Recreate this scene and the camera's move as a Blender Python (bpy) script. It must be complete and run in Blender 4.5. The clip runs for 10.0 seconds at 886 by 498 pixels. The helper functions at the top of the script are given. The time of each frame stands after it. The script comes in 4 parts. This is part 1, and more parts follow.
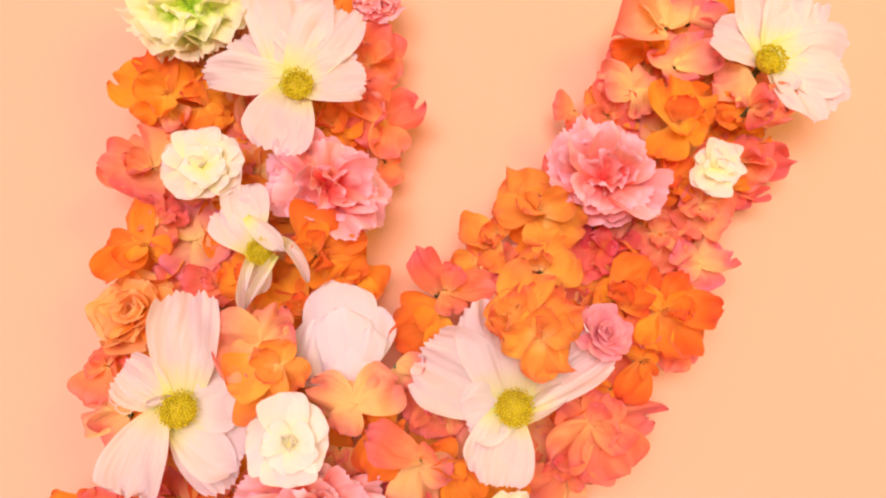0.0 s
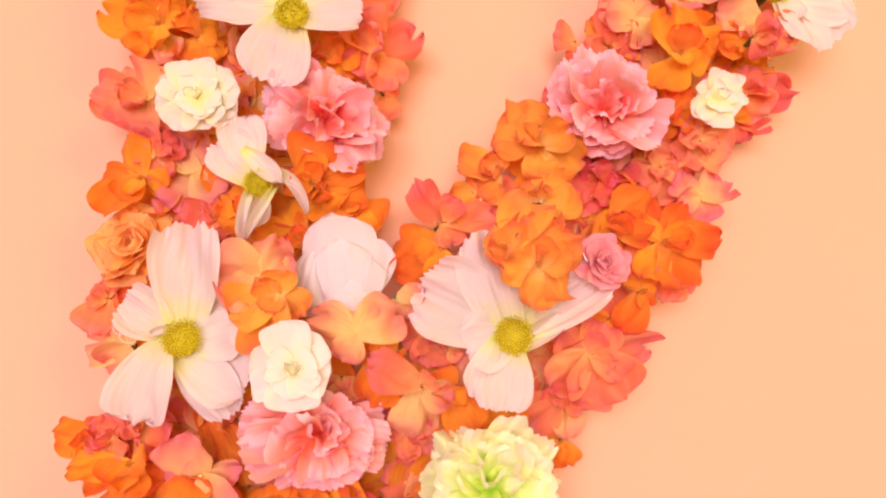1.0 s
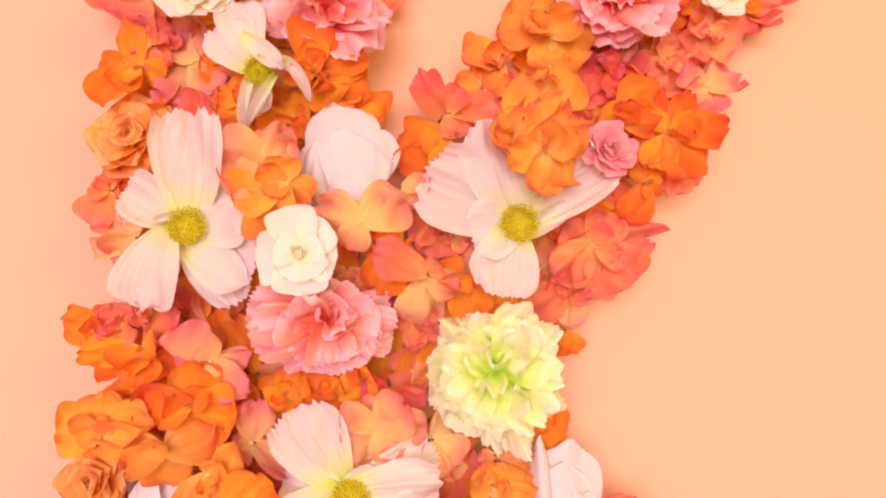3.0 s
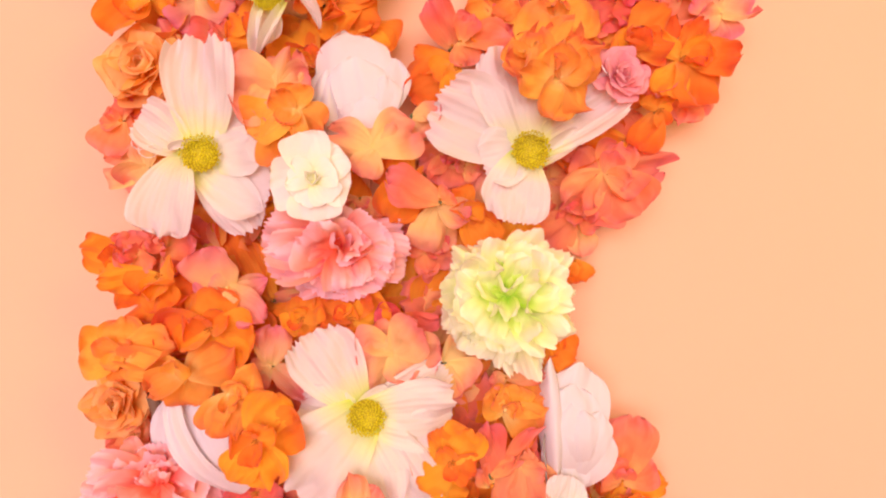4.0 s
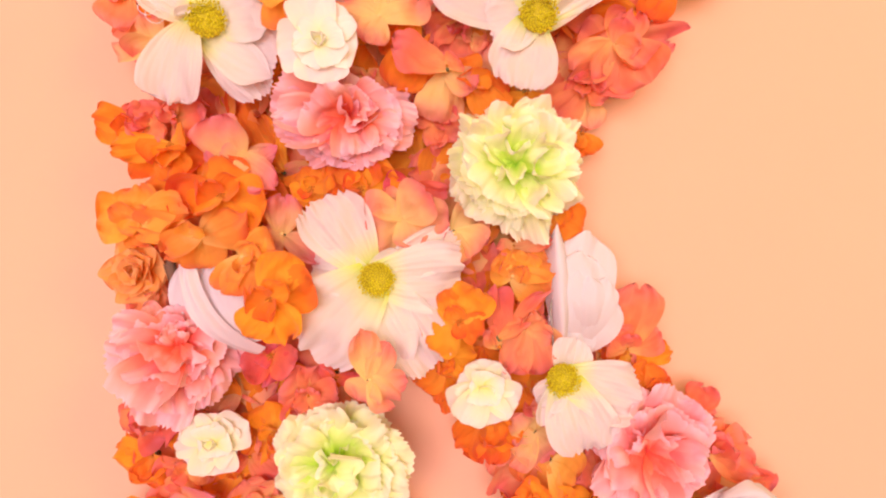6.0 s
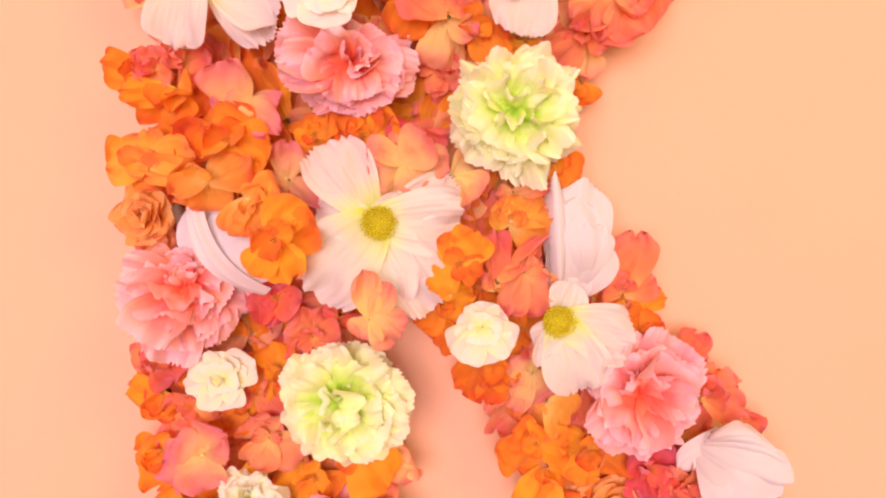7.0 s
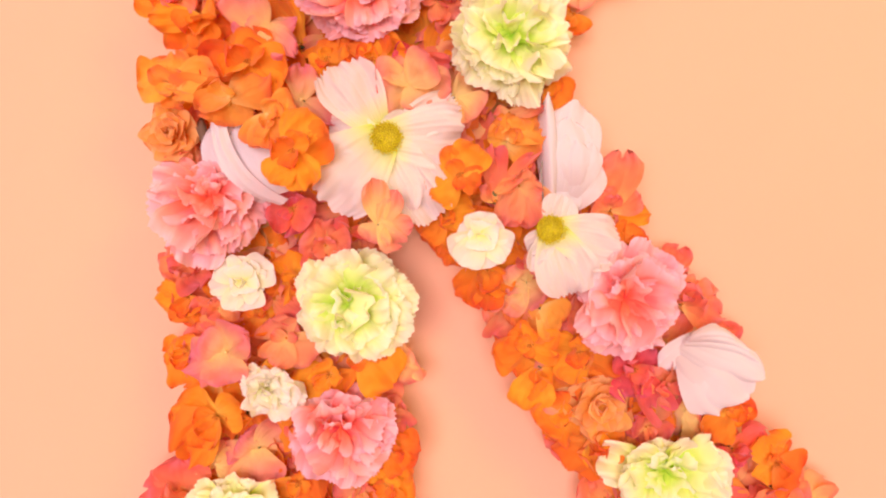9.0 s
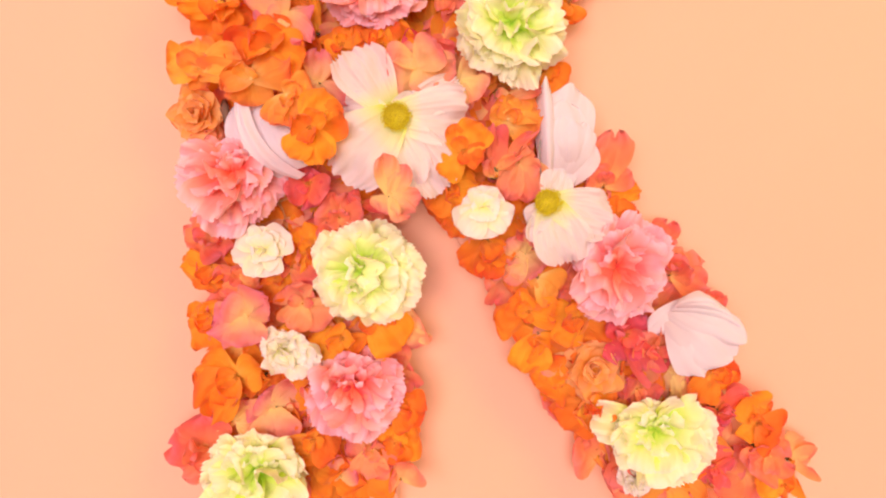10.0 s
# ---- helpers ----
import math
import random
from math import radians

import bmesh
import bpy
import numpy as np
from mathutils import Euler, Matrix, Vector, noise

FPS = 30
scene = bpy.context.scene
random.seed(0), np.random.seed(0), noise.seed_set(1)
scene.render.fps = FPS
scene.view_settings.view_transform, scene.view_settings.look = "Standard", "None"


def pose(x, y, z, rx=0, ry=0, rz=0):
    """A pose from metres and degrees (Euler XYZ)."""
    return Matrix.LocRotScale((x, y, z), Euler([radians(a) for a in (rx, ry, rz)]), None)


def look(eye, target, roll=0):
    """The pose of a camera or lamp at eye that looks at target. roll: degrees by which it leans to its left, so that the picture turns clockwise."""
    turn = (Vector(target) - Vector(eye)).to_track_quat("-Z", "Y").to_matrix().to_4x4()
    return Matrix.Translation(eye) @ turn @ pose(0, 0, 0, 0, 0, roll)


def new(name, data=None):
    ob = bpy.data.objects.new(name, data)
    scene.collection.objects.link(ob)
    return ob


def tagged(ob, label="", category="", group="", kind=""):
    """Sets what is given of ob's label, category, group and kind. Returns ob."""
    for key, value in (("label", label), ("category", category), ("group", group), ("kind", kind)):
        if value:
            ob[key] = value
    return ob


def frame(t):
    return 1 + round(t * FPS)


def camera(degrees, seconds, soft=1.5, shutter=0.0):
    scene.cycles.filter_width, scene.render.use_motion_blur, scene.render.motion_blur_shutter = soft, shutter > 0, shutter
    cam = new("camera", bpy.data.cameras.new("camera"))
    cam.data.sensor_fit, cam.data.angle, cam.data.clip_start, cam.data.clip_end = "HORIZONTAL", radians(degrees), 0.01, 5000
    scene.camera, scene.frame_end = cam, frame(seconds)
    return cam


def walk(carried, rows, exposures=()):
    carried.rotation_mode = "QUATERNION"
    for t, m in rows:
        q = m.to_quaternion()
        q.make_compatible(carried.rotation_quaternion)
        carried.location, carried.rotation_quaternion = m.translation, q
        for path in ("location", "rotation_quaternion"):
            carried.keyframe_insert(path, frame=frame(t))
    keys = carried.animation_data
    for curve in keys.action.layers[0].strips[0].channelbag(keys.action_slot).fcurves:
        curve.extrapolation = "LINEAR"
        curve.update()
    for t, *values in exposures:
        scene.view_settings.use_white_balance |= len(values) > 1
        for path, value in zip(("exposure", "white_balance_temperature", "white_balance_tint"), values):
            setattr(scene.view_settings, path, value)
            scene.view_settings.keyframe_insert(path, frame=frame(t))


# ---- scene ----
EXPOSURE, FILL_W, LAMP_W = -0.53, 97.0, 13.0
SOFT = 2.1
cam = camera(69.5, 10.0, soft=SOFT)
PATH = [
    (0, (0.008, -0.337, 1.387), (0.119, 1.582, 1.939), 1.1),
    (0.5, (0.007, -0.336, 1.382), (0.125, 1.601, 1.864), 0.8),
    (1, (0.007, -0.334, 1.376), (0.133, 1.618, 1.793), 0.7),
    (1.5, (0.007, -0.333, 1.371), (0.144, 1.631, 1.724), 0.7),
    (2, (0.007, -0.331, 1.364), (0.149, 1.64, 1.672), 0.7),
    (3.5, (0.0, -0.327, 1.343), (0.145, 1.658, 1.547), 0.1),
    (4, (-0.002, -0.329, 1.335), (0.14, 1.662, 1.465), 0.0),
    (4.5, (-0.003, -0.329, 1.324), (0.121, 1.665, 1.418), -0.1),
    (5, (-0.002, -0.33, 1.314), (0.115, 1.666, 1.36), -0.2),
    (5.5, (-0.001, -0.329, 1.304), (0.109, 1.668, 1.322), -0.4),
    (7, (0.002, -0.339, 1.282), (0.086, 1.657, 1.189), -0.1),
    (7.5, (0.001, -0.342, 1.274), (0.088, 1.653, 1.164), -0.0),
    (8, (0.001, -0.35, 1.267), (0.085, 1.646, 1.163), -0.0),
    (8.5, (0.001, -0.358, 1.255), (0.082, 1.636, 1.135), -0.0),
    (9, (0.0, -0.369, 1.246), (0.082, 1.625, 1.115), 0.0),
    (9.5, (-0.001, -0.381, 1.24), (0.081, 1.613, 1.103), 0.0),
    (10, (-0.004, -0.396, 1.23), (0.078, 1.599, 1.11), 0.1),
]
walk(cam, [(t, look(eye, target, roll)) for t, eye, target, roll in PATH], [(0.0, EXPOSURE), (10.0, EXPOSURE)])

# ---- light: an added soft fill behind the camera, an unseen warm lamp overhead ----
world = bpy.data.worlds.new("sky")
scene.world = world
world.use_nodes = True
sky = world.node_tree.nodes.new("ShaderNodeTexSky")
sky.sky_type, sky.sun_disc = "NISHITA", False
sky.sun_elevation, sky.sun_rotation = radians(35), radians(200)
back = world.node_tree.nodes["Background"]
world.node_tree.links.new(sky.outputs[0], back.inputs[0])
back.inputs[1].default_value = 0.1


def area_lamp(name, m, w, h, watts, colour):
    data = bpy.data.lights.new(name, "AREA")
    data.shape, data.size, data.size_y, data.energy, data.color = "RECTANGLE", w, h, watts, colour
    ob = new(name, data)
    ob.matrix_world = m
    return ob


# pinkish fill with no known source, added to light the letter from the front
area_lamp("front_fill_light", look((-0.4, -2.46, 1.4), (-0.05, 0, 1.35)), 1.7, 1.3, FILL_W, (1.0, 0.77, 0.88))
# unseen warm lamp, added at the upper right that cast shadows point to
area_lamp("warm_overhead_light", look((1.0, -1.15, 2.15), (0.2, -0.05, 1.3)), 0.6, 0.6, LAMP_W, (1.0, 0.78, 0.12))

# ---- materials ----


def nodes_of(name):
    mat = bpy.data.materials.new(name)
    mat.use_nodes = True
    tree = mat.node_tree
    return mat, tree.nodes, tree.links, tree.nodes["Principled BSDF"]


def ramp_node(nodes, stops):
    ramp = nodes.new("ShaderNodeValToRGB")
    el = ramp.color_ramp.elements
    while len(el) < len(stops):
        el.new(0.5)
    for e, (at, c) in zip(el, stops):
        e.position, e.color = at, (*c, 1)
    return ramp


def painted(name, colour, spread=0.04, grain=350.0, bump=0.05, rough=0.7):
    """A plain painted or paper surface with faint mottling and fine tooth."""
    mat, nodes, links, bsdf = nodes_of(name)
    co = nodes.new("ShaderNodeTexCoord")
    big, fine = nodes.new("ShaderNodeTexNoise"), nodes.new("ShaderNodeTexNoise")
    big.inputs["Scale"].default_value, big.inputs["Detail"].default_value = 6.0, 4.0
    fine.inputs["Scale"].default_value, fine.inputs["Detail"].default_value = grain, 3.0
    lo = [c * (1 - spread) for c in colour]
    hi = [min(1, c * (1 + spread)) for c in colour]
    ramp = ramp_node(nodes, [(0.3, lo), (0.7, hi)])
    bmp = nodes.new("ShaderNodeBump")
    bmp.inputs["Strength"].default_value, bmp.inputs["Distance"].default_value = bump, 0.001
    for n in (big, fine):
        links.new(co.outputs["Object"], n.inputs["Vector"])
    links.new(big.outputs["Fac"], ramp.inputs[0])
    links.new(ramp.outputs[0], bsdf.inputs["Base Color"])
    links.new(fine.outputs["Fac"], bmp.inputs["Height"])
    links.new(bmp.outputs[0], bsdf.inputs["Normal"])
    bsdf.inputs["Roughness"].default_value = rough
    bsdf.inputs["Specular IOR Level"].default_value = 0.25
    return mat


def silk(name, stops, vary=0.06, hue=0.012, veins=26.0, vein=0.25, sheer=0.4, mottle=0.35):
    """Dyed petal cloth: colour runs from the petal's root to its rim, with veins, weave and uneven dye."""
    mat, nodes, links, bsdf = nodes_of(name)
    uv, co, info = nodes.new("ShaderNodeUVMap"), nodes.new("ShaderNodeTexCoord"), nodes.new("ShaderNodeObjectInfo")
    uv.uv_map = "petal"
    sep = nodes.new("ShaderNodeSeparateXYZ")
    links.new(uv.outputs[0], sep.inputs[0])
    # uneven dye: shift the ramp with two noises and by petal
    dye = nodes.new("ShaderNodeTexNoise")
    dye.noise_dimensions = "4D"
    dye.inputs["Scale"].default_value, dye.inputs["Detail"].default_value = 1.6, 3.0
    links.new(co.outputs["Object"], dye.inputs["Vector"])
    shift = nodes.new("ShaderNodeMath")
    shift.operation, shift.inputs[1].default_value = "MULTIPLY", 40.0
    links.new(info.outputs["Random"], shift.inputs[0])
    links.new(shift.outputs[0], dye.inputs["W"])
    off = nodes.new("ShaderNodeMath")
    off.operation = "MULTIPLY_ADD"
    off.inputs[1].default_value, off.inputs[2].default_value = mottle * 1.6, -mottle * 0.8
    links.new(dye.outputs["Fac"], off.inputs[0])
    along = nodes.new("ShaderNodeMath")
    links.new(sep.outputs["Y"], along.inputs[0])
    links.new(off.outputs[0], along.inputs[1])
    ramp = ramp_node(nodes, stops)
    links.new(along.outputs[0], ramp.inputs[0])
    # veins fan out from the root
    wave = nodes.new("ShaderNodeMath")
    wave.operation, wave.inputs[1].default_value = "MULTIPLY", veins
    links.new(sep.outputs["X"], wave.inputs[0])
    sine = nodes.new("ShaderNodeMath")
    sine.operation = "SINE"
    links.new(wave.outputs[0], sine.inputs[0])
    weave = nodes.new("ShaderNodeTexNoise")
    weave.inputs["Scale"].default_value, weave.inputs["Detail"].default_value = 70.0, 2.0
    links.new(co.outputs["Object"], weave.inputs["Vector"])
    relief = nodes.new("ShaderNodeMath")
    relief.operation, relief.inputs[1].default_value = "MULTIPLY_ADD", 0.6
    links.new(sine.outputs[0], relief.inputs[0])
    links.new(weave.outputs["Fac"], relief.inputs[2])
    bmp = nodes.new("ShaderNodeBump")
    bmp.inputs["Strength"].default_value, bmp.inputs["Distance"].default_value = vein, 0.0006
    links.new(relief.outputs[0], bmp.inputs["Height"])
    tone = nodes.new("ShaderNodeHueSaturation")
    for socket, mid, span in (("Hue", 0.5, hue), ("Value", 1.0, vary)):
        spread = nodes.new("ShaderNodeMath")
        spread.operation = "MULTIPLY_ADD"
        spread.inputs[1].default_value, spread.inputs[2].default_value = 2 * span, mid - span
        links.new(info.outputs["Random"], spread.inputs[0])
        links.new(spread.outputs[0], tone.inputs[socket])
    links.new(ramp.outputs[0], tone.inputs["Color"])
    links.new(tone.outputs[0], bsdf.inputs["Base Color"])
    links.new(bmp.outputs[0], bsdf.inputs["Normal"])
    bsdf.inputs["Roughness"].default_value = 0.75
    bsdf.inputs["Specular IOR Level"].default_value = 0.2
    bsdf.inputs["Sheen Weight"].default_value = 0.15
    thin, mix = nodes.new("ShaderNodeBsdfTranslucent"), nodes.new("ShaderNodeMixShader")
    links.new(tone.outputs[0], thin.inputs[0])
    links.new(bmp.outputs[0], thin.inputs["Normal"])
    mix.inputs[0].default_value = sheer
    links.new(bsdf.outputs[0], mix.inputs[1])
    links.new(thin.outputs[0], mix.inputs[2])
    links.new(mix.outputs[0], nodes["Material Output"].inputs["Surface"])
    return mat


PEACH = painted("peach_paint", (0.80, 0.455, 0.285), 0.015, 500.0, 0.04, 0.75)
PLASTER = painted("white_plaster", (0.60, 0.54, 0.49), 0.02, 200.0, 0.1, 0.85)
BOARDS = painted("oak_floor", (0.42, 0.27, 0.15), 0.2, 40.0, 0.1, 0.5)
FOAM = painted("peach_foam_board", (0.82, 0.44, 0.28), 0.03, 600.0, 0.1, 0.85)
STEM = painted("green_wire_wrap", (0.10, 0.13, 0.04), 0.2, 900.0, 0.2, 0.6)
GAP_DARK = painted("gap_brown", (0.15, 0.085, 0.05), 0.3, 900.0, 0.3, 0.7)
POLLEN = painted("yellow_pollen", (0.80, 0.70, 0.02), 0.3, 900.0, 0.5, 0.8)
OLIVE = painted("olive_disc", (0.55, 0.45, 0.02), 0.35, 900.0, 0.5, 0.8)
RUST = painted("rust_seed_bead", (0.60, 0.20, 0.02), 0.2, 900.0, 0.2, 0.6)
SEED = painted("pale_seed_bead", (0.90, 0.60, 0.22), 0.15, 900.0, 0.2, 0.5)
WIRE = painted("grey_wire", (0.36, 0.33, 0.28), 0.2, 900.0, 0.1, 0.5)
GLUE = painted("clear_glue_thread", (0.85, 0.80, 0.74), 0.05, 900.0, 0.1, 0.2)

DYE = {
    "O": (silk("silk_orange", [(0.0, (0.93, 0.45, 0.07)), (0.3, (0.95, 0.38, 0.04)), (0.75, (0.95, 0.30, 0.025)), (1.0, (0.92, 0.23, 0.035))], 0.07, 0.018, mottle=0.6), "saturated orange"),
    "Y": (silk("silk_amber", [(0.0, (0.96, 0.66, 0.20)), (0.35, (0.95, 0.48, 0.08)), (0.75, (0.95, 0.39, 0.06)), (1.0, (0.93, 0.31, 0.09))], 0.06, 0.014, mottle=0.6), "amber orange"),
    "P": (silk("silk_peach", [(0.0, (0.96, 0.72, 0.26)), (0.4, (0.96, 0.62, 0.24)), (0.72, (0.95, 0.44, 0.24)), (1.0, (0.94, 0.32, 0.25))]), "peach and yellow"),
    "C": (silk("silk_coral", [(0.0, (0.96, 0.62, 0.22)), (0.3, (0.95, 0.46, 0.19)), (0.7, (0.95, 0.33, 0.165)), (1.0, (0.93, 0.28, 0.21))], 0.06, 0.014, mottle=0.6), "coral"),
    "R": (silk("silk_red", [(0.0, (0.95, 0.54, 0.18)), (0.25, (0.94, 0.34, 0.13)), (0.7, (0.93, 0.24, 0.13)), (1.0, (0.92, 0.28, 0.24))], 0.07, 0.014, mottle=0.55), "coral red"),
    "S": (silk("silk_scarlet", [(0.0, (0.90, 0.28, 0.08)), (0.3, (0.88, 0.14, 0.09)), (0.8, (0.87, 0.15, 0.15)), (1.0, (0.90, 0.22, 0.25))]), "deep scarlet pink"),
    "K": (silk("silk_pink", [(0.0, (0.95, 0.70, 0.25)), (0.35, (0.94, 0.52, 0.24)), (0.7, (0.92, 0.33, 0.25)), (1.0, (0.91, 0.27, 0.33))]), "pink and peach"),
    "pink": (silk("silk_carnation_pink", [(0.0, (0.95, 0.10, 0.05)), (0.35, (0.97, 0.20, 0.13)), (0.7, (0.98, 0.42, 0.37)), (1.0, (0.98, 0.62, 0.66))], 0.03, 0.012, 30.0, 0.25, 0.32), "salmon pink"),
    "green": (silk("silk_carnation_green", [(0.0, (0.45, 0.80, 0.02)), (0.35, (0.74, 0.92, 0.12)), (0.66, (0.92, 0.96, 0.42)), (1.0, (0.97, 0.96, 0.70))], 0.03, 0.008, 30.0, 0.3, 0.36), "pale green and cream"),
    "cream": (silk("silk_cream", [(0.0, (0.88, 0.90, 0.30)), (0.4, (0.93, 0.91, 0.58)), (0.8, (0.92, 0.88, 0.74)), (1.0, (0.92, 0.87, 0.77))], 0.02, 0.004, 20.0, 0.15, 0.36), "cream white"),
    "ivory": (silk("silk_ivory", [(0.0, (0.92, 0.93, 0.42)), (0.25, (0.94, 0.93, 0.68)), (0.6, (0.95, 0.93, 0.80)), (1.0, (0.95, 0.93, 0.83))], 0.02, 0.004, 20.0, 0.15, 0.4), "ivory white"),
    # white: root darkened in the colour, as shade between the close layers
    "white": (silk("silk_white", [(0.0, (0.74, 0.60, 0.56)), (0.5, (0.82, 0.745, 0.725)), (1.0, (0.83, 0.765, 0.765))], 0.02, 0.004, 18.0, 0.1, 0.3), "white"),
    "cosmos": (silk("silk_cosmos", [(0.0, (0.76, 0.86, 0.14)), (0.18, (0.90, 0.91, 0.48)), (0.38, (0.89, 0.84, 0.72)), (1.0, (0.88, 0.775, 0.735))], 0.02, 0.004, 36.0, 0.3, 0.38, 0.12), "white"),
    "rosepink": (silk("silk_rose_pink", [(0.0, (0.80, 0.15, 0.20)), (0.5, (0.90, 0.34, 0.36)), (1.0, (0.93, 0.48, 0.50))], 0.04, 0.006, 20.0, 0.2, 0.4), "dusty pink"),
    "amber": (silk("silk_rose_amber", [(0.0, (0.95, 0.42, 0.03)), (0.5, (0.96, 0.48, 0.09)), (1.0, (0.97, 0.56, 0.22))], 0.04, 0.008, 20.0, 0.2, 0.4), "soft orange"),
}

# ---- helpers for building ----


def part(name, data, material, parent, m=None, label=""):
    """One mesh object under a thing; data is a bmesh or a shared mesh."""
    if isinstance(data, bmesh.types.BMesh):
        me = bpy.data.meshes.new(name)
        data.to_mesh(me)
        data.free()
        data = me
    if material and not data.materials:
        data.materials.append(material)
    ob = new(name, data)
    ob.parent = parent
    if m is not None:
        ob.matrix_local = m
    if label:
        ob["label"] = label
    return ob


def box(bm, lo, hi):
    vs = [bm.verts.new((x, y, z)) for x in (lo[0], hi[0]) for y in (lo[1], hi[1]) for z in (lo[2], hi[2])]
    for f in ((0, 1, 3, 2), (4, 6, 7, 5), (0, 4, 5, 1), (2, 3, 7, 6), (0, 2, 6, 4), (1, 5, 7, 3)):
        bm.faces.new([vs[i] for i in f])
    return bm


def petal_mesh(name, material, rng, width=0.9, base=0.2, tip=0.75, swell=1.6, drop=0.4, power=2.4, cup=0.15, bend=20.0, lift=0.0,
               ruffle=0.0, waves=2.0, teeth=0, tooth=0.0, ribs=0, rib=0.0, notch=0.0, crumple=0.03, crease=0.0, fray=0.03, oval=0.0, bow=0.0, chord=False, nu=8, nv=8):
    """A petal one unit long: root at the origin, rim towards +y, face towards +z. bend: degrees by which it curls back over its length;
    bow: how far its midrib swings sideways; chord: the length counts straight from root to rim."""
    bm = bmesh.new()
    layer = bm.loops.layers.uv.new("petal")
    ph, ph2, seed = rng.uniform(0, 6.28), rng.uniform(0, 6.28), Vector((rng.uniform(0, 50), rng.uniform(0, 50), 0))
    skew = rng.uniform(-0.08, 0.08)
    # the midrib, bent step by step
    ys, zs, y, z = [0.0], [0.0], 0.0, 0.0
    steps = [j / nv if not oval else 1 - (1 - j / nv) ** 1.45 for j in range(nv + 1)]
    for v0, v1 in zip(steps, steps[1:]):
        a = radians(lift - bend * (v0 + v1) / 2)
        y, z = y + math.cos(a) * (v1 - v0), z + math.sin(a) * (v1 - v0)
        ys.append(y), zs.append(z)
    if chord:
        ys, zs = [k / y for k in ys], [k / y for k in zs]
    rows = []
    for j in range(nv + 1):
        v = steps[j]
        s = base + (1 - base) * math.sin(min(1.0, v * swell) * math.pi / 2)
        if v * swell > 1:
            past = (v * swell - 1) / (swell - 1)
            s *= max(0.03, (1 - past ** oval)) ** (1 / oval) if oval else 1 - (1 - tip) * past ** 1.6
        a = radians(lift - bend * v)
        row = []
        for i in range(nu + 1):
            u = 2 * i / nu - 1
            back = drop * abs(u) ** power * v ** 1.5 + notch * math.exp(-(u / 0.16) ** 2) * v ** 6
            if teeth:
                back += tooth * v ** 5 * (0.5 + 0.5 * math.cos(teeth * math.pi * (u + 0.15 * math.sin(3 * u + ph)))) * (0.6 + 0.4 * math.sin(5 * u + ph2))
            back += fray * v ** 4 * (0.5 + noise.noise(seed + Vector((u * 6.5, 9.1, 3.0))) + 0.6 * noise.noise(seed + Vector((u * 15.0, 4.1, 7.0))))
            out = cup * u * u * s * (0.4 + 0.6 * v)
            out += crease * abs(u) * s * v + 0.3 * crumple * noise.noise(seed + Vector((u * 4.1, v * 5.3, 2.0))) * (0.2 + v)
            out += ruffle * v * v * math.sin(waves * u * 3.1416 + ph) + 0.35 * ruffle * v ** 3 * math.sin(2.3 * waves * u * 3.1416 + ph2)
            out += rib * math.cos(ribs * math.pi * u) * s * (1 - 0.5 * v)
            out += crumple * noise.noise(seed + Vector((u * 1.7, v * 2.4, 0))) * (0.3 + v)
            yy, zz = ys[j] - back * math.cos(a), zs[j] - back * math.sin(a)
            row.append(bm.verts.new((width * 0.5 * u * s + skew * v * v + bow * 4 * v * (1 - v), yy - out * math.sin(a), zz + out * math.cos(a))))
        rows.append(row)
    for j in range(nv):
        for i in range(nu):
            f = bm.faces.new((rows[j][i], rows[j][i + 1], rows[j + 1][i + 1], rows[j + 1][i]))
            f.smooth = True
            for loop, (p, q) in zip(f.loops, ((i, j), (i + 1, j), (i + 1, j + 1), (i, j + 1))):
                loop[layer].uv = (2 * p / nu - 1, steps[q])
    me = bpy.data.meshes.new(name)
    bm.to_mesh(me)
    bm.free()
    me.materials.append(material)
    return me


def facing(x, y, z, tx, tz, spin=0.0):
    """A pose on the wall: +z out of the wall, turned tx degrees to the right and tz up; +y up, spun about the face."""
    n = Vector((math.tan(radians(tx)), -1, math.tan(radians(tz)))).normalized()
    up = (Vector((0, 0, 1)) - n * n.z).normalized()
    m = Matrix((up.cross(n), up, n)).transposed().to_4x4()
    return Matrix.Translation((x, y, z)) @ m @ pose(0, 0, 0, 0, 0, spin)


def set_petal(parent, me, angle, lift, length, width, out=0.0, up=0.0, name="petal", roll=0.0):
    """A petal round the flower's axis: angle from +x, lift out of the face."""
    m = pose(0, 0, 0, 0, 0, angle - 90) @ Matrix.Translation((0, out, up)) @ pose(0, 0, 0, lift, roll, 0) @ Matrix.Diagonal((width, length, (length + width) / 2, 1))
    return part(name, me, None, parent, m)


BOARD_FACE = -0.012
rng = random.Random(11)


def stalk(parent, y, thick, material=STEM):
    """The wire stalk that pins a flower straight into the board."""
    reach = abs(y - BOARD_FACE) + 0.004
    bm = bmesh.new()
    bmesh.ops.create_cone(bm, cap_ends=True, segments=8, radius1=thick * 0.7, radius2=thick * 1.3, depth=reach)
    bmesh.ops.translate(bm, verts=bm.verts, vec=(0, 0, -reach / 2))
    at = parent.matrix_world.copy()
    part("stalk", bm, material, parent, at.inverted() @ Matrix.Translation(at.translation) @ pose(0, 0, 0, 90, 0, 0))


# ---- shared petals ----
POOL = {}


def pool(key, count, **shape):
    if key not in POOL:
        r = random.Random(key)
        POOL[key] = [petal_mesh(shape.get("called", "petal"), DYE[key.split("/")[0]][0], r, **{k: v(r) if callable(v) else v for k, v in shape.items() if k != "called"}) for _ in range(count)]
    return POOL[key]


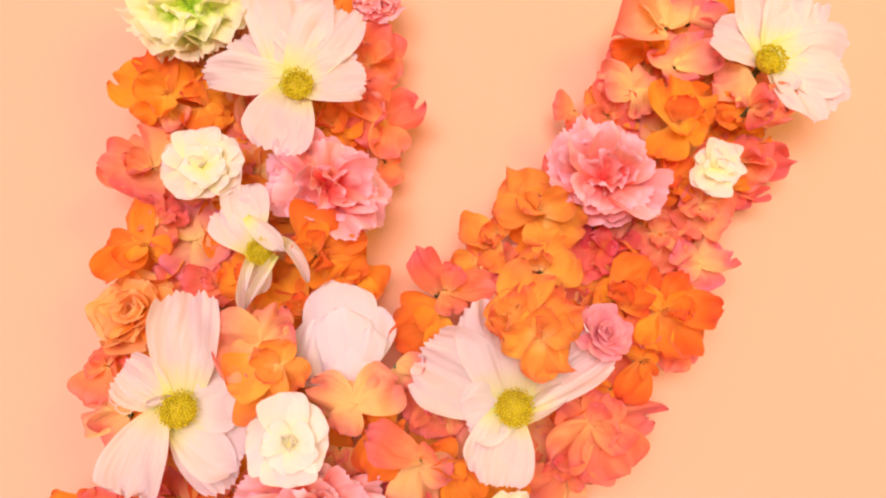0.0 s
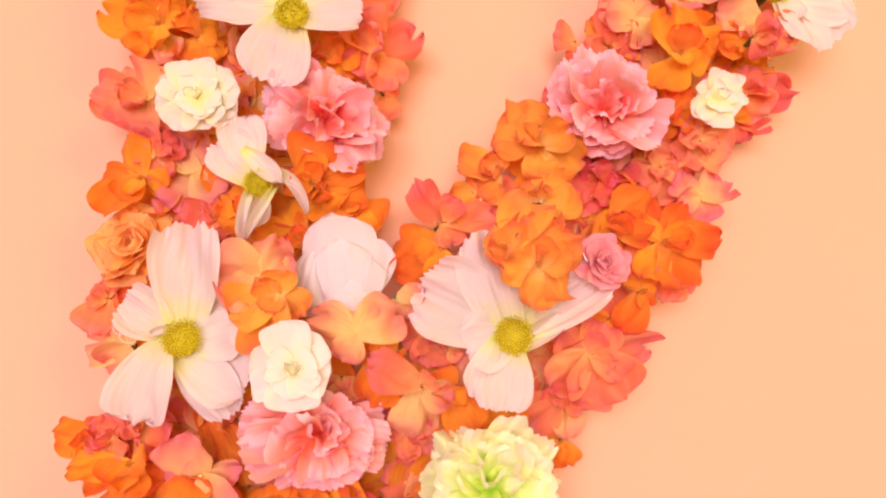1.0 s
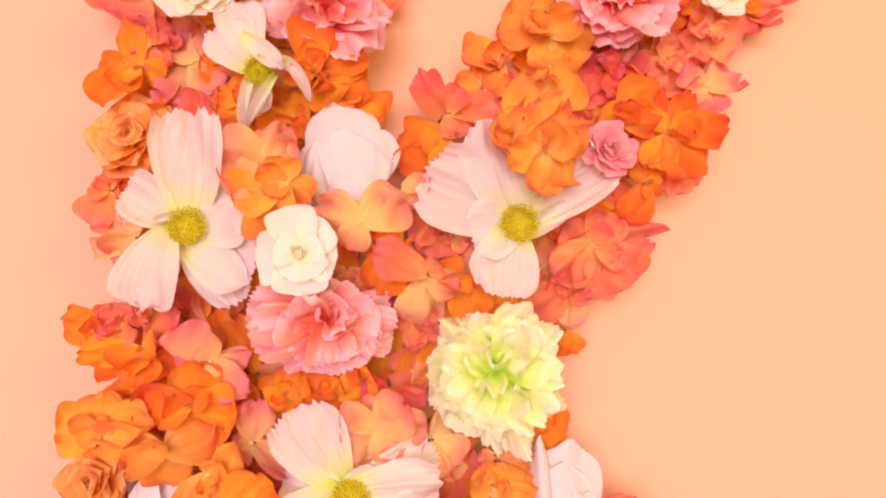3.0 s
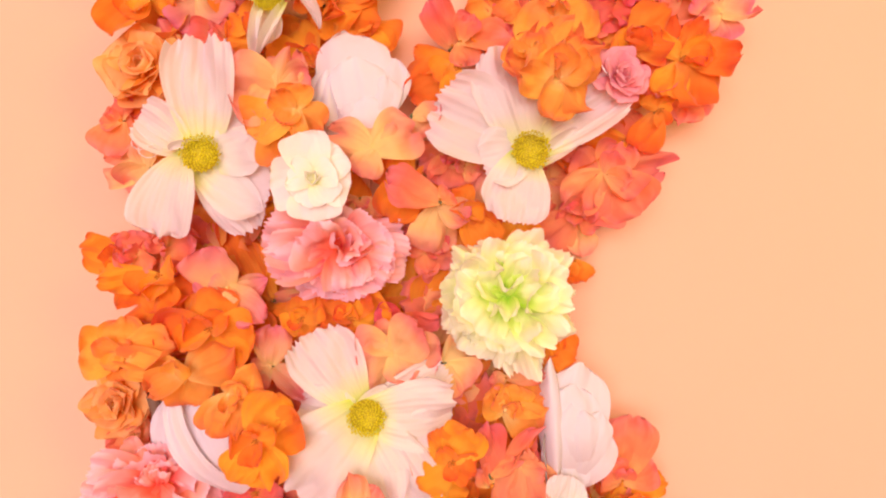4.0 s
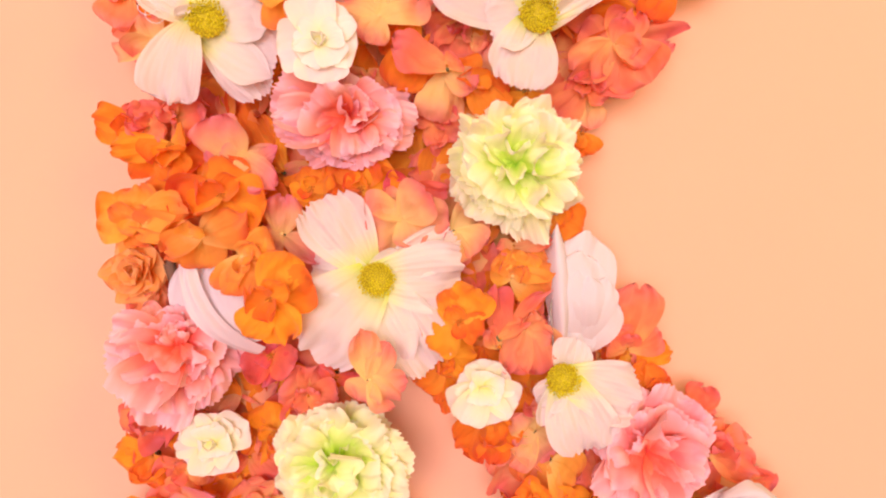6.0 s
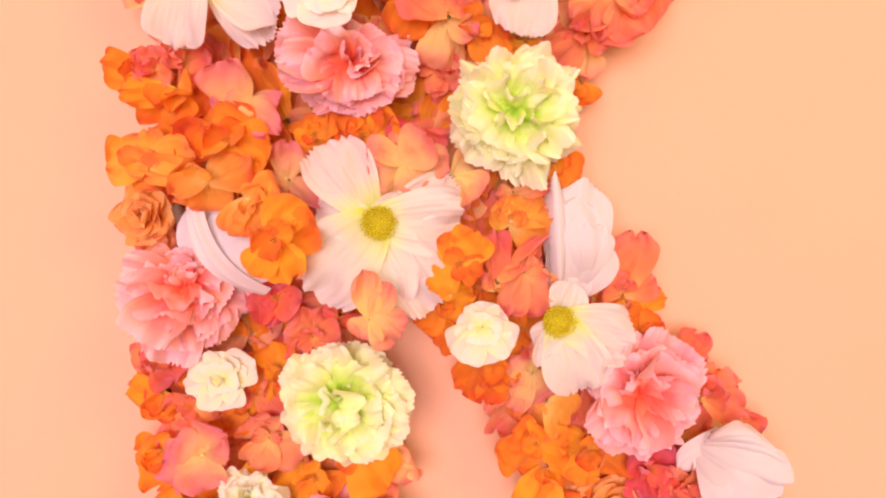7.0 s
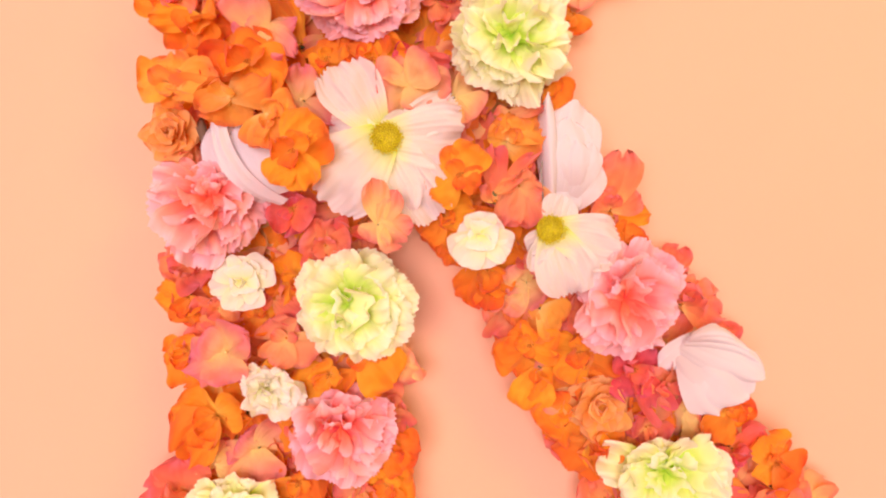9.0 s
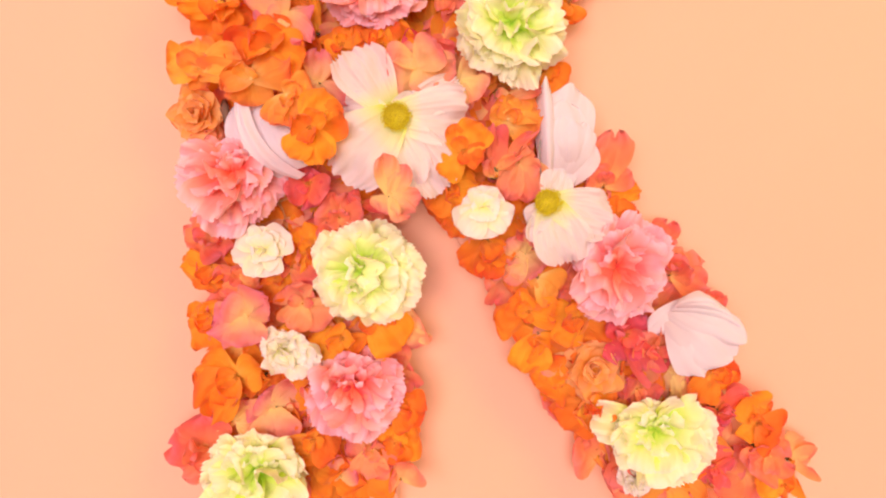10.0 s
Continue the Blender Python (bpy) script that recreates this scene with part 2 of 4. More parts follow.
def bead_mesh(material):
    bm = bmesh.new()
    bmesh.ops.create_icosphere(bm, subdivisions=1, radius=1.0)
    for f in bm.faces:
        f.smooth = True
    me = bpy.data.meshes.new("bead")
    bm.to_mesh(me)
    bm.free()
    me.materials.append(material)
    return me


def stamen_mesh():
    """A tuft of short threads with knobs, as in the heart of an open floret."""
    r = random.Random(5)
    bm = bmesh.new()
    for i in range(9):
        a, out = i * 2.4, 0.25 + 0.9 * (i / 9)
        foot, tip = Vector((0.2 * math.cos(a), 0.2 * math.sin(a), 0)), Vector((out * math.cos(a), out * math.sin(a), r.uniform(0.9, 1.5)))
        bmesh.ops.create_icosphere(bm, subdivisions=1, radius=0.26, matrix=Matrix.Translation(tip))
        side = (tip - foot).orthogonal().normalized() * 0.09
        other = (tip - foot).normalized().cross(side)
        low = [bm.verts.new(foot + k) for k in (side, other, -side, -other)]
        high = [bm.verts.new(tip + k) for k in (side, other, -side, -other)]
        for k in range(4):
            bm.faces.new((low[k], low[(k + 1) % 4], high[(k + 1) % 4], high[k]))
    me = bpy.data.meshes.new("stamens")
    bm.to_mesh(me)
    bm.free()
    me.materials.append(RUST)
    return me


STAMENS = stamen_mesh()
BEADS = (bead_mesh(RUST), bead_mesh(SEED))


def laid(parent, me, ox, oz, angle, length, width, front, lift=0.0, roll=0.0):
    """A petal in the plane of the flower: root, length, width and step forward in millimetres, angle from +x."""
    m = Matrix.Translation((ox / 1000, oz / 1000, front / 1000)) @ pose(0, 0, 0, 0, 0, angle - 90) @ pose(0, 0, 0, lift, roll, 0) @ Matrix.Diagonal((width / 1000, length / 1000, (length + width) / 2000, 1))
    return part("petal", me, None, parent, m)


# the ways a cosmos petal lies: broad, round, a hollow drop, folded along its middle, slim
LIE = {
    "b": dict(base=0.44, tip=0.84, swell=1.3, drop=0.13, power=2.6, cup=0.10, bend=22.0, lift=12.0, ruffle=0.05, teeth=9, tooth=0.05, ribs=7, rib=0.005, crumple=0.12),
    "r": dict(base=0.32, tip=0.8, swell=1.5, drop=0.10, power=2.2, oval=2.6, cup=0.22, bend=34.0, lift=18.0, ruffle=0.03, teeth=8, tooth=0.04, ribs=6, rib=0.005, crumple=0.10),
    "d": dict(base=0.16, tip=0.8, swell=1.3, drop=0.08, power=2.2, oval=3.0, cup=0.24, bend=46.0, lift=20.0, ruffle=0.03, teeth=9, tooth=0.04, ribs=6, rib=0.006, crumple=0.10),
    "f": dict(base=0.44, tip=0.84, swell=1.4, drop=0.12, power=2.2, cup=0.05, bend=24.0, lift=16.0, ruffle=0.06, teeth=8, tooth=0.05, ribs=5, rib=0.02, crumple=0.12, crease=0.34),
    "s": dict(base=0.55, tip=0.5, swell=1.9, drop=0.0, power=2.0, oval=2.2, cup=0.5, bend=30.0, lift=20.0, ruffle=0.06, teeth=0, tooth=0.0, ribs=2, rib=0.01, crumple=0.12),
}


def cosmos(x, y, z, petals, disc, tx, tz, dx, dz):
    """A large cosmos: broad ribbed petals with toothed rims round a knobbly pollen disc that faces (tx, tz) and sits (dx, dz) mm off the petals' middle."""
    top = new("cosmos_flower")
    top.matrix_world = facing(x, y, z, 0, 0)
    tagged(top, "large white silk cosmos with yellow green centre on the letter", "flower", "cosmos flowers on the letter")
    for ox, oz, angle, length, width, front, lie, *bow in petals:
        me = petal_mesh("petal", DYE["cosmos"][0], rng, width=1.0, waves=rng.uniform(0.8, 1.5), bow=bow[0] if bow else 0.0, chord=True, nu=36, nv=16, **LIE[lie])
        laid(top, me, ox, oz, angle, length * 1.02, width * 1.04, front, roll=rng.uniform(-5, 5))
    bm = bmesh.new()
    bmesh.ops.create_uvsphere(bm, u_segments=20, v_segments=10, radius=0.0072)
    bmesh.ops.scale(bm, verts=bm.verts, vec=(1, 1, 0.42))
    bmesh.ops.translate(bm, verts=bm.verts, vec=(0, 0, 0.0022))
    heart = part("centre", bm, OLIVE, top, Matrix.Translation((dx / 1000, dz / 1000, 0.003)) @ pose(0, 0, 0, -tz, tx, 0) @ Matrix.Scale(disc * 1.04, 4), "yellow green pollen disc")
    # pollen grains, packed in a sunflower spiral
    bm = bmesh.new()
    for i in range(150):
        r = 0.0082 * math.sqrt((i + 0.5) / 150)
        a = i * 2.39996
        at = Vector((r * math.cos(a), r * math.sin(a), 0.0055 - 25 * r * r + (0.0016 if r > 0.0045 else -0.0004) + rng.uniform(-0.0009, 0.0012)))
        got = bmesh.ops.create_icosphere(bm, subdivisions=1, radius=rng.uniform(0.00035, 0.0007), matrix=Matrix.Translation(at))
        bmesh.ops.scale(bm, verts=got["verts"], vec=(1, 1, 2.2), space=Matrix.Translation(-at))
    part("pollen", bm, POLLEN, heart, None, "yellow green pollen grains")["kind"] = "stuff"
    stalk(top, y, 0.0018)
    return top


def carnation(colour, x, y, z, petals):
    """A full carnation: frilled fans round its rim (angle, length and width in millimetres), smaller folded ones that stand up within."""
    words = DYE[colour][1]
    top = new("carnation_flower")
    top.matrix_world = facing(x, y, z, 0, 0)
    tagged(top, words + " silk carnation with frilled petals on the letter", "flower", "carnations on the letter")
    outer = pool(colour + "/fan", 12, width=1.0, base=0.2, tip=0.95, swell=1.2, drop=lambda r: r.uniform(0.10, 0.2), power=2.2, cup=lambda r: r.uniform(-0.15, 0.3),
                 bend=lambda r: r.uniform(10, 45), lift=lambda r: r.uniform(10, 24), ruffle=lambda r: r.uniform(0.07, 0.15), waves=lambda r: r.uniform(0.9, 1.7), teeth=12, tooth=0.06,
                 ribs=3, rib=lambda r: r.uniform(0.01, 0.03), crumple=0.18, crease=lambda r: r.choice((0, 0, 0.2, -0.2)), chord=True, nu=32, nv=10)
    frill = pool(colour + "/frill", 14, width=1.0, base=0.2, tip=0.95, swell=1.2, drop=lambda r: r.uniform(0.02, 0.2), power=2.2, cup=lambda r: r.uniform(-0.5, 0.5),
                 bend=lambda r: r.uniform(-10, 60), lift=6.0, ruffle=lambda r: r.uniform(0.14, 0.26), waves=lambda r: r.uniform(0.7, 1.4), teeth=12, tooth=0.06,
                 ribs=2, rib=lambda r: r.uniform(0.01, 0.04), crumple=0.3, crease=lambda r: r.choice((0, 0.25, -0.25)), chord=True, nu=30, nv=10)

    def reach(turn):
        """How far the rim stands out in this direction."""
        near = [(math.exp(-(((turn - a + 180) % 360 - 180) / 26) ** 2) + 1e-6, r) for a, r, w in petals]
        return sum(k * r for k, r in near) / sum(k for k, r in near)

    for i, (angle, length, width) in enumerate(petals):
        laid(top, rng.choice(outer), 0, 0, angle, length * rng.uniform(0.92, 1.06), width * 1.18, 0.6 * (i % 3), rng.uniform(0, 8), rng.uniform(-10, 10))
        turn = angle + rng.uniform(12, 24)
        laid(top, rng.choice(outer), 0, 0, turn, reach(turn) * rng.uniform(0.76, 0.9), width * rng.uniform(1.1, 1.4), 2.0 + 0.6 * (i % 3), rng.uniform(8, 20), rng.uniform(-14, 14))
    for count, lift, length, front in ((6, 28, 0.68, 3.4), (4, 50, 0.5, 4.4)):
        start = rng.uniform(0, 360)
        for i in range(count):
            turn = start + 360 / count * i + rng.uniform(-24, 24)
            size = reach(turn) * length * rng.uniform(0.88, 1.12)
            laid(top, rng.choice(frill), rng.uniform(-1.2, 1.2), rng.uniform(-1.2, 1.2), turn, size, size * rng.uniform(1.1, 1.5), front, lift + rng.uniform(-10, 12), rng.uniform(-25, 25))
    stalk(top, y, 0.0016)
    return top


def rose(colour, x, y, z, size, tx, tz):
    """A small silk rose: cupped petals in a spiral, tight in the middle, opening at the rim."""
    dye, words = DYE[colour]
    top = new("rose_flower")
    top.matrix_world = facing(x, y, z, tx, tz, rng.uniform(0, 360))
    tagged(top, words + " small silk rose on the flower letter", "flower", "roses on the letter")
    shapes = pool(colour + "/rose", 8, width=lambda r: r.uniform(1.0, 1.2), base=0.3, tip=0.85, swell=1.4, drop=0.06, power=2.0, fray=0.012, oval=3.2, cup=lambda r: r.uniform(0.2, 0.36),
                  bend=lambda r: r.uniform(10, 34), lift=14.0, ruffle=lambda r: r.uniform(0.02, 0.06), waves=1.0, crumple=0.10, nu=16, nv=13)
    inner = pool(colour + "/bud", 6, width=lambda r: r.uniform(0.95, 1.1), base=0.5, tip=0.9, swell=1.5, drop=0.05, power=2.2, fray=0.012, oval=3.2, cup=lambda r: r.uniform(0.5, 0.7),
                 bend=lambda r: r.uniform(-30, 5), lift=0.0, ruffle=0.03, waves=1.0, crumple=0.06, nu=12, nv=9)
    rings = ((5, 6, 1.0, 1.15, 0.0), (5, 24, 0.82, 1.05, 0.08), (4, 46, 0.64, 1.0, 0.13))
    for count, lift, length, wide, up in rings:
        start = rng.uniform(0, 360)
        for i in range(count):
            s = size * length * rng.uniform(0.94, 1.06)
            set_petal(top, rng.choice(shapes), start + 360 / count * i + rng.uniform(-9, 9), lift + rng.uniform(-6, 6), s, s * wide, 0.0, size * up * 0.5, roll=rng.uniform(-8, 8))
    for i in range(5):
        s = size * (0.56 - 0.025 * i)
        set_petal(top, rng.choice(inner), i * 137.5, 74 + 1.5 * i, s, s * (0.95 - 0.08 * i), size * (0.21 - 0.024 * i), size * 0.05)
    stalk(top, y, 0.0014)
    return top


def ranunculus(x, y, z, petals):
    """A white cup of thin, close-set round petals."""
    top = new("ranunculus_flower")
    top.matrix_world = facing(x, y, z, 0, 0)
    tagged(top, "white cupped silk ranunculus with layered petals on the letter", "flower", "ranunculus flowers on the letter")
    for ox, oz, angle, length, width, front, lie, *bow in petals:
        me = petal_mesh("petal", DYE["white"][0], rng, width=1.0, base=0.5, swell=1.5, drop=0.05, power=2.0, oval=3.2, cup=-0.5 if lie == "c" else -0.10, bend=52.0, lift=30.0, fray=0.012,
                        ruffle=0.02, waves=0.8, crumple=0.06, bow=bow[0] if bow else 0.0, chord=True, nu=16, nv=14)
        laid(top, me, ox, oz, angle, length * 1.02, width * 1.04, front)
    stalk(top, y, 0.0014)
    return top


def open_rose(colour, x, y, z, petals):
    """A rose blown open: round waxy petals laid in two rings round a small tight heart."""
    top = new("rose_flower")
    top.matrix_world = facing(x, y, z, 0, 0)
    tagged(top, DYE[colour][1] + " open silk rose with round petals on the letter", "flower", "roses on the letter")
    for ox, oz, angle, length, width, front, lie in petals:
        me = petal_mesh("petal", DYE[colour][0], rng, width=1.0, base=0.34, swell=1.35, drop=0.05, power=2.0, oval=3.0, cup=0.2, bend=24.0, lift=18.0, fray=0.012,
                        ruffle=0.03, waves=0.8, crumple=0.05, chord=True, nu=14, nv=12)
        laid(top, me, ox, oz, angle, length * 1.02, width * 1.04, front, rng.uniform(0, 6))
    inner = pool(colour + "/heart", 5, width=1.0, base=0.5, tip=0.9, swell=1.5, drop=0.03, power=2.2, oval=2.6, cup=lambda r: r.uniform(0.4, 0.6), bend=lambda r: r.uniform(-20, 10),
                 ruffle=0.03, waves=1.0, crumple=0.06, nu=10, nv=7)
    k = max(p[3] for p in petals) / 22
    for i in range(4):
        laid(top, rng.choice(inner), 1.6 * math.cos(i * 2.4), 1.6 * math.sin(i * 2.4), i * 137.5, k * (7.0 - 0.6 * i), k * (6.5 - 0.6 * i), 5.0, 62 + 4 * i)
    stalk(top, y, 0.0014)
    return top


def floret(colour, x, y, z, petals):
    """A hydrangea floret with its petals turned one by one: angle, length, width (mm) and lift."""
    words = DYE[colour][1]
    top = new("hydrangea_floret")
    top.matrix_world = facing(x, y, z, 0, 0)
    tagged(top, words + " silk hydrangea floret pinned on the flower letter", "flower", "hydrangea florets on the letter")
    shapes = pool(colour + "/soft", 24, width=lambda r: r.uniform(0.98, 1.08), base=0.30, swell=lambda r: r.uniform(1.4, 1.7),
                  drop=0.05, power=2.0, fray=0.012, oval=lambda r: r.uniform(2.5, 3.3), cup=lambda r: r.uniform(-0.25, 0.4), bend=lambda r: r.uniform(0, 50), lift=8.0,
                  ruffle=lambda r: r.uniform(0.05, 0.18), waves=lambda r: r.uniform(0.7, 1.9), notch=lambda r: r.choice((0, 0, 0, 0.05)), crumple=0.24, crease=lambda r: r.choice((0, 0, r.uniform(-0.3, 0.4))), nu=14, nv=12)
    for i, (angle, length, width, *lift) in enumerate(petals):
        up = lift[0] if lift else rng.uniform(0, 8 if y > -0.0315 else 17)
        set_petal(top, rng.choice(shapes), angle, up, length / 1000 * 1.05, width / 1000 * 1.09, 0.0, 0.0011 * (i % 3), roll=rng.uniform(-22, 22))
    # small inner petals, curled up round the heart
    mean = sum(p[1] for p in petals) / len(petals)
    curled = pool(colour + "/curl", 12, width=1.0, base=0.3, swell=1.5, drop=0.05, power=2.0, fray=0.012, oval=2.8, cup=lambda r: r.uniform(0.1, 0.6), bend=lambda r: r.uniform(-40, 50),
                  lift=14.0, ruffle=lambda r: r.uniform(0.06, 0.2), waves=lambda r: r.uniform(0.7, 1.6), crumple=0.26, nu=10, nv=8)
    if y < -0.019 and len(petals) > 2 and colour not in "KP":
        for i in range(rng.choice((2, 3, 3))):
            size = mean / 1000 * rng.uniform(0.52, 0.78)
            set_petal(top, rng.choice(curled), petals[i % len(petals)][0] + rng.uniform(25, 60), rng.uniform(12, 44), size, size * rng.uniform(0.85, 1.1), 0.0, 0.0022, roll=rng.uniform(-25, 25))
    if colour in "OS" and y < -0.0295:
        part("stamens", STAMENS, None, top, Matrix.Translation((0, 0, 0.0012)) @ Matrix.Scale(0.0019, 4), "rust brown stamens")["kind"] = "stuff"
    else:
        part("bead", BEADS[colour in "PKY"], None, top, Matrix.Translation((0, 0, 0.0022)) @ Matrix.Scale(rng.uniform(0.0006, 0.0012), 4), "small seed bead")
    stalk(top, y, 0.0012)
    return top


# ---- the room ----


def slab(name, lo, hi, material):
    bm = box(bmesh.new(), lo, hi)
    bmesh.ops.recalc_face_normals(bm, faces=bm.faces)
    me = bpy.data.meshes.new(name)
    bm.to_mesh(me)
    bm.free()
    me.materials.append(material)
    return tagged(new(name, me), kind="structure")


slab("wall_north", (-2.0, 0.0, 0.0), (2.0, 0.12, 2.5), PEACH)["label"] = "smooth peach painted wall behind the letter"
slab("floor", (-2.0, -2.5, -0.1), (2.0, 0.0, 0.0), BOARDS)
slab("ceiling", (-2.0, -2.5, 2.5), (2.0, 0.0, 2.6), PLASTER)
slab("wall_east", (2.0, -2.5, 0.0), (2.12, 0.0, 2.5), PLASTER)
slab("wall_west", (-2.12, -2.5, 0.0), (-2.0, 0.0, 2.5), PLASTER)
# the wall behind the camera, round an unseen opening made up behind the fill light
bm = bmesh.new()
for lo, hi in (((-2.0, -2.62, 0.0), (-1.8, -2.5, 2.5)), ((1.6, -2.62, 0.0), (2.0, -2.5, 2.5)), ((-1.8, -2.62, 0.0), (1.6, -2.5, 0.5)), ((-1.8, -2.62, 2.3), (1.6, -2.5, 2.5))):
    box(bm, lo, hi)
me = bpy.data.meshes.new("wall_south")
bmesh.ops.recalc_face_normals(bm, faces=bm.faces)
bm.to_mesh(me)
me.materials.append(PLASTER)
tagged(new("wall_south", me), kind="structure")
bm.free()

# ---- the letter ----
# three bars make the letter's outline: stem, arm and leg


def bar(bm, a, b, c, d):
    front = [bm.verts.new((x, BOARD_FACE, z)) for x, z in (a, b, c, d)]
    rear = [bm.verts.new((x, 0.0, z)) for x, z in (a, b, c, d)]
    bm.faces.new(front)
    bm.faces.new(rear[::-1])
    for i in range(4):
        j = (i + 1) % 4
        bm.faces.new((front[j], front[i], rear[i], rear[j]))


STEM_BAR = ((-0.122, 1.045), (-0.016, 1.045), (-0.016, 1.66), (-0.132, 1.66))
ARM_BAR = ((-0.01, 1.35), (0.075, 1.36), (0.245, 1.64), (0.15, 1.64))
LEG_BAR = ((0.125, 1.05), (0.225, 1.05), (0.072, 1.31), (-0.01, 1.26))
JOINT_BAR = ((-0.01, 1.26), (0.072, 1.31), (0.075, 1.36), (-0.01, 1.35))
board = new("letter_board")
tagged(board, "peach painted foam letter fixed flat on the wall", "letter")
for corners in (STEM_BAR, ARM_BAR, LEG_BAR, JOINT_BAR):
    bm = bmesh.new()
    bar(bm, *corners)
    bmesh.ops.recalc_face_normals(bm, faces=bm.faces)
    part("letter_bar", bm, FOAM, board)


# ---- a bed of florets that covers the board ----


def bed(bm, corners, cols, rows, seed):
    """Low florets over a bar of the letter, on a jittered grid, added to one mesh of 20 mm units."""
    r = random.Random(seed)
    a, b, c, d = (Vector(p) for p in corners)
    for i in range(cols):
        for j in range(rows):
            s, t = (i + 0.5 + r.uniform(-0.3, 0.3)) / cols, (j + 0.5 + r.uniform(-0.3, 0.3)) / rows
            s, t = 0.12 + 0.76 * s, 0.03 + 0.94 * t
            p = (a * (1 - s) + b * s) * (1 - t) + (d * (1 - s) + c * s) * t
            colour, spin = r.randrange(len(BED_DYES)), r.uniform(0, 90)
            for k in range(4):
                size = r.uniform(1.0, 1.3)
                m = Matrix.Scale(50, 4) @ facing(p.x, -0.0165, p.y, r.uniform(-12, 12), r.uniform(-12, 12), spin + 90 * k + r.uniform(-10, 10)) @ pose(0, 0, 0, r.uniform(0, 14), r.uniform(-20, 20), 0) @ Matrix.Scale(0.02 * size, 4)
                first, faces = len(bm.verts), len(bm.faces)
                bm.from_mesh(r.choice(BED_PETALS))
                bm.verts.ensure_lookup_table()
                bm.faces.ensure_lookup_table()
                for v in bm.verts[first:]:
                    v.co = m @ v.co
                for f in bm.faces[faces:]:
                    f.material_index = colour


BED_DYES = "OOCRPY"
petal_rng = random.Random(8)
BED_PETALS = [petal_mesh("petal", DYE["O"][0], petal_rng, width=petal_rng.uniform(0.95, 1.12), base=0.24, swell=petal_rng.uniform(1.5, 1.8), drop=0.05, power=2.0, fray=0.014, oval=2.6,
                         cup=petal_rng.uniform(-0.25, 0.4), bend=petal_rng.uniform(-20, 60), lift=10.0, ruffle=petal_rng.uniform(0.03, 0.12), waves=1.2, crumple=0.24, nu=8, nv=7) for _ in range(12)]
bm = bmesh.new()
bed(bm, STEM_BAR, 5, 25, 1)
bed(bm, ARM_BAR, 4, 14, 2)
bed(bm, LEG_BAR, 4, 14, 3)
bed(bm, JOINT_BAR, 4, 4, 4)
me = bpy.data.meshes.new("floret_bed")
bm.to_mesh(me)
bm.free()
for key in BED_DYES:
    me.materials.append(DYE[key][0])
floret_bed = tagged(new("floret_bed", me), "orange and coral silk florets packed under the larger flowers", "flowers", kind="stuff")
floret_bed.matrix_world = Matrix.Scale(0.02, 4)

# ---- the flowers, one by one ----
cosmos(-0.0520, -0.041, 1.5600, ((0, 0, 145, 38, 30.8, 0, "b"), (0, -1, 97, 57.4, 44.6, 0.7, "b"), (0, -1, -179, 46, 23.1, 1.4, "b"), (0, -7, -107, 36.7, 36.4, 2.1, "b"), (1, -2, 64, 50.1, 35.9, 2.8, "b"), (2, -5, 8, 34.4, 30.8, 3.5, "b"),), 1.0, 0, -12, 2.0, -6.0)
cosmos(0.2030, -0.041, 1.5880, ((0, 0, 159, 34.2, 31.4, 0, "b"), (0, 0, 92, 48, 42.9, 0.7, "b"), (0, -1, -58, 43.6, 33.8, 1.4, "b"), (-1, -1, 58, 47.2, 34.6, 2.1, "b"), (-1, -2, -5, 42.2, 41.8, 2.8, "b"), (-1, -9, -69, 17.1, 14.1, 3.5, "r"),), 1.0, 4, -4, -5.0, -6.0)
cosmos(-0.0630, -0.041, 1.4700, ((-1, 4, 110, 28.8, 21.8, 0, "r"), (3, -6, -93, 18, 13.4, 0.7, "r"), (0, -1, 133, 26.2, 25.2, 1.4, "b"), (0, -4, -94, 27.1, 5.2, 2.5, "s", 0.1), (10, -5, -114, 27.3, 4.6, 3.2, "s", -0.12), (8, 3, -48, 26.9, 5.7, 3.5, "s", -0.6), (-5, 12, -40, 24.8, 9.4, 7.5, "r"),), 0.78, 8, -14, 2.0, -3.0)
cosmos(-0.0920, -0.041, 1.3950, ((1, -1, -49, 41.1, 22.9, 0, "b"), (1, 0, -19, 37, 40.8, 0.7, "b"), (1, 2, 21, 30.1, 39.6, 1.4, "b"), (4, 3, 88, 47, 30.6, 2.1, "f"), (-2, 2, 150, 24.2, 21.3, 2.8, "f"), (-3, 1, -106, 38.6, 27.7, 3.5, "d"), (6, 4, -169, 15.3, 3.9, 5, "s", 0.1),), 1.0, 16, 4, 3.0, -1.0)
cosmos(0.0590, -0.041, 1.3990, ((0, 0, 150, 49.7, 39.3, 0, "b"), (0, 0, 32, 50.8, 22.9, 0.7, "f"), (2, -6, 34, 25.2, 9.1, 1.4, "s"), (0, 0, 108, 50.6, 38.2, 2.1, "b"), (0, 0, -163, 24, 27.8, 2.8, "b"), (-3, -2, -106, 32.3, 30.9, 3.5, "b"),), 1.05, -4, 0, -1.0, -1.0)
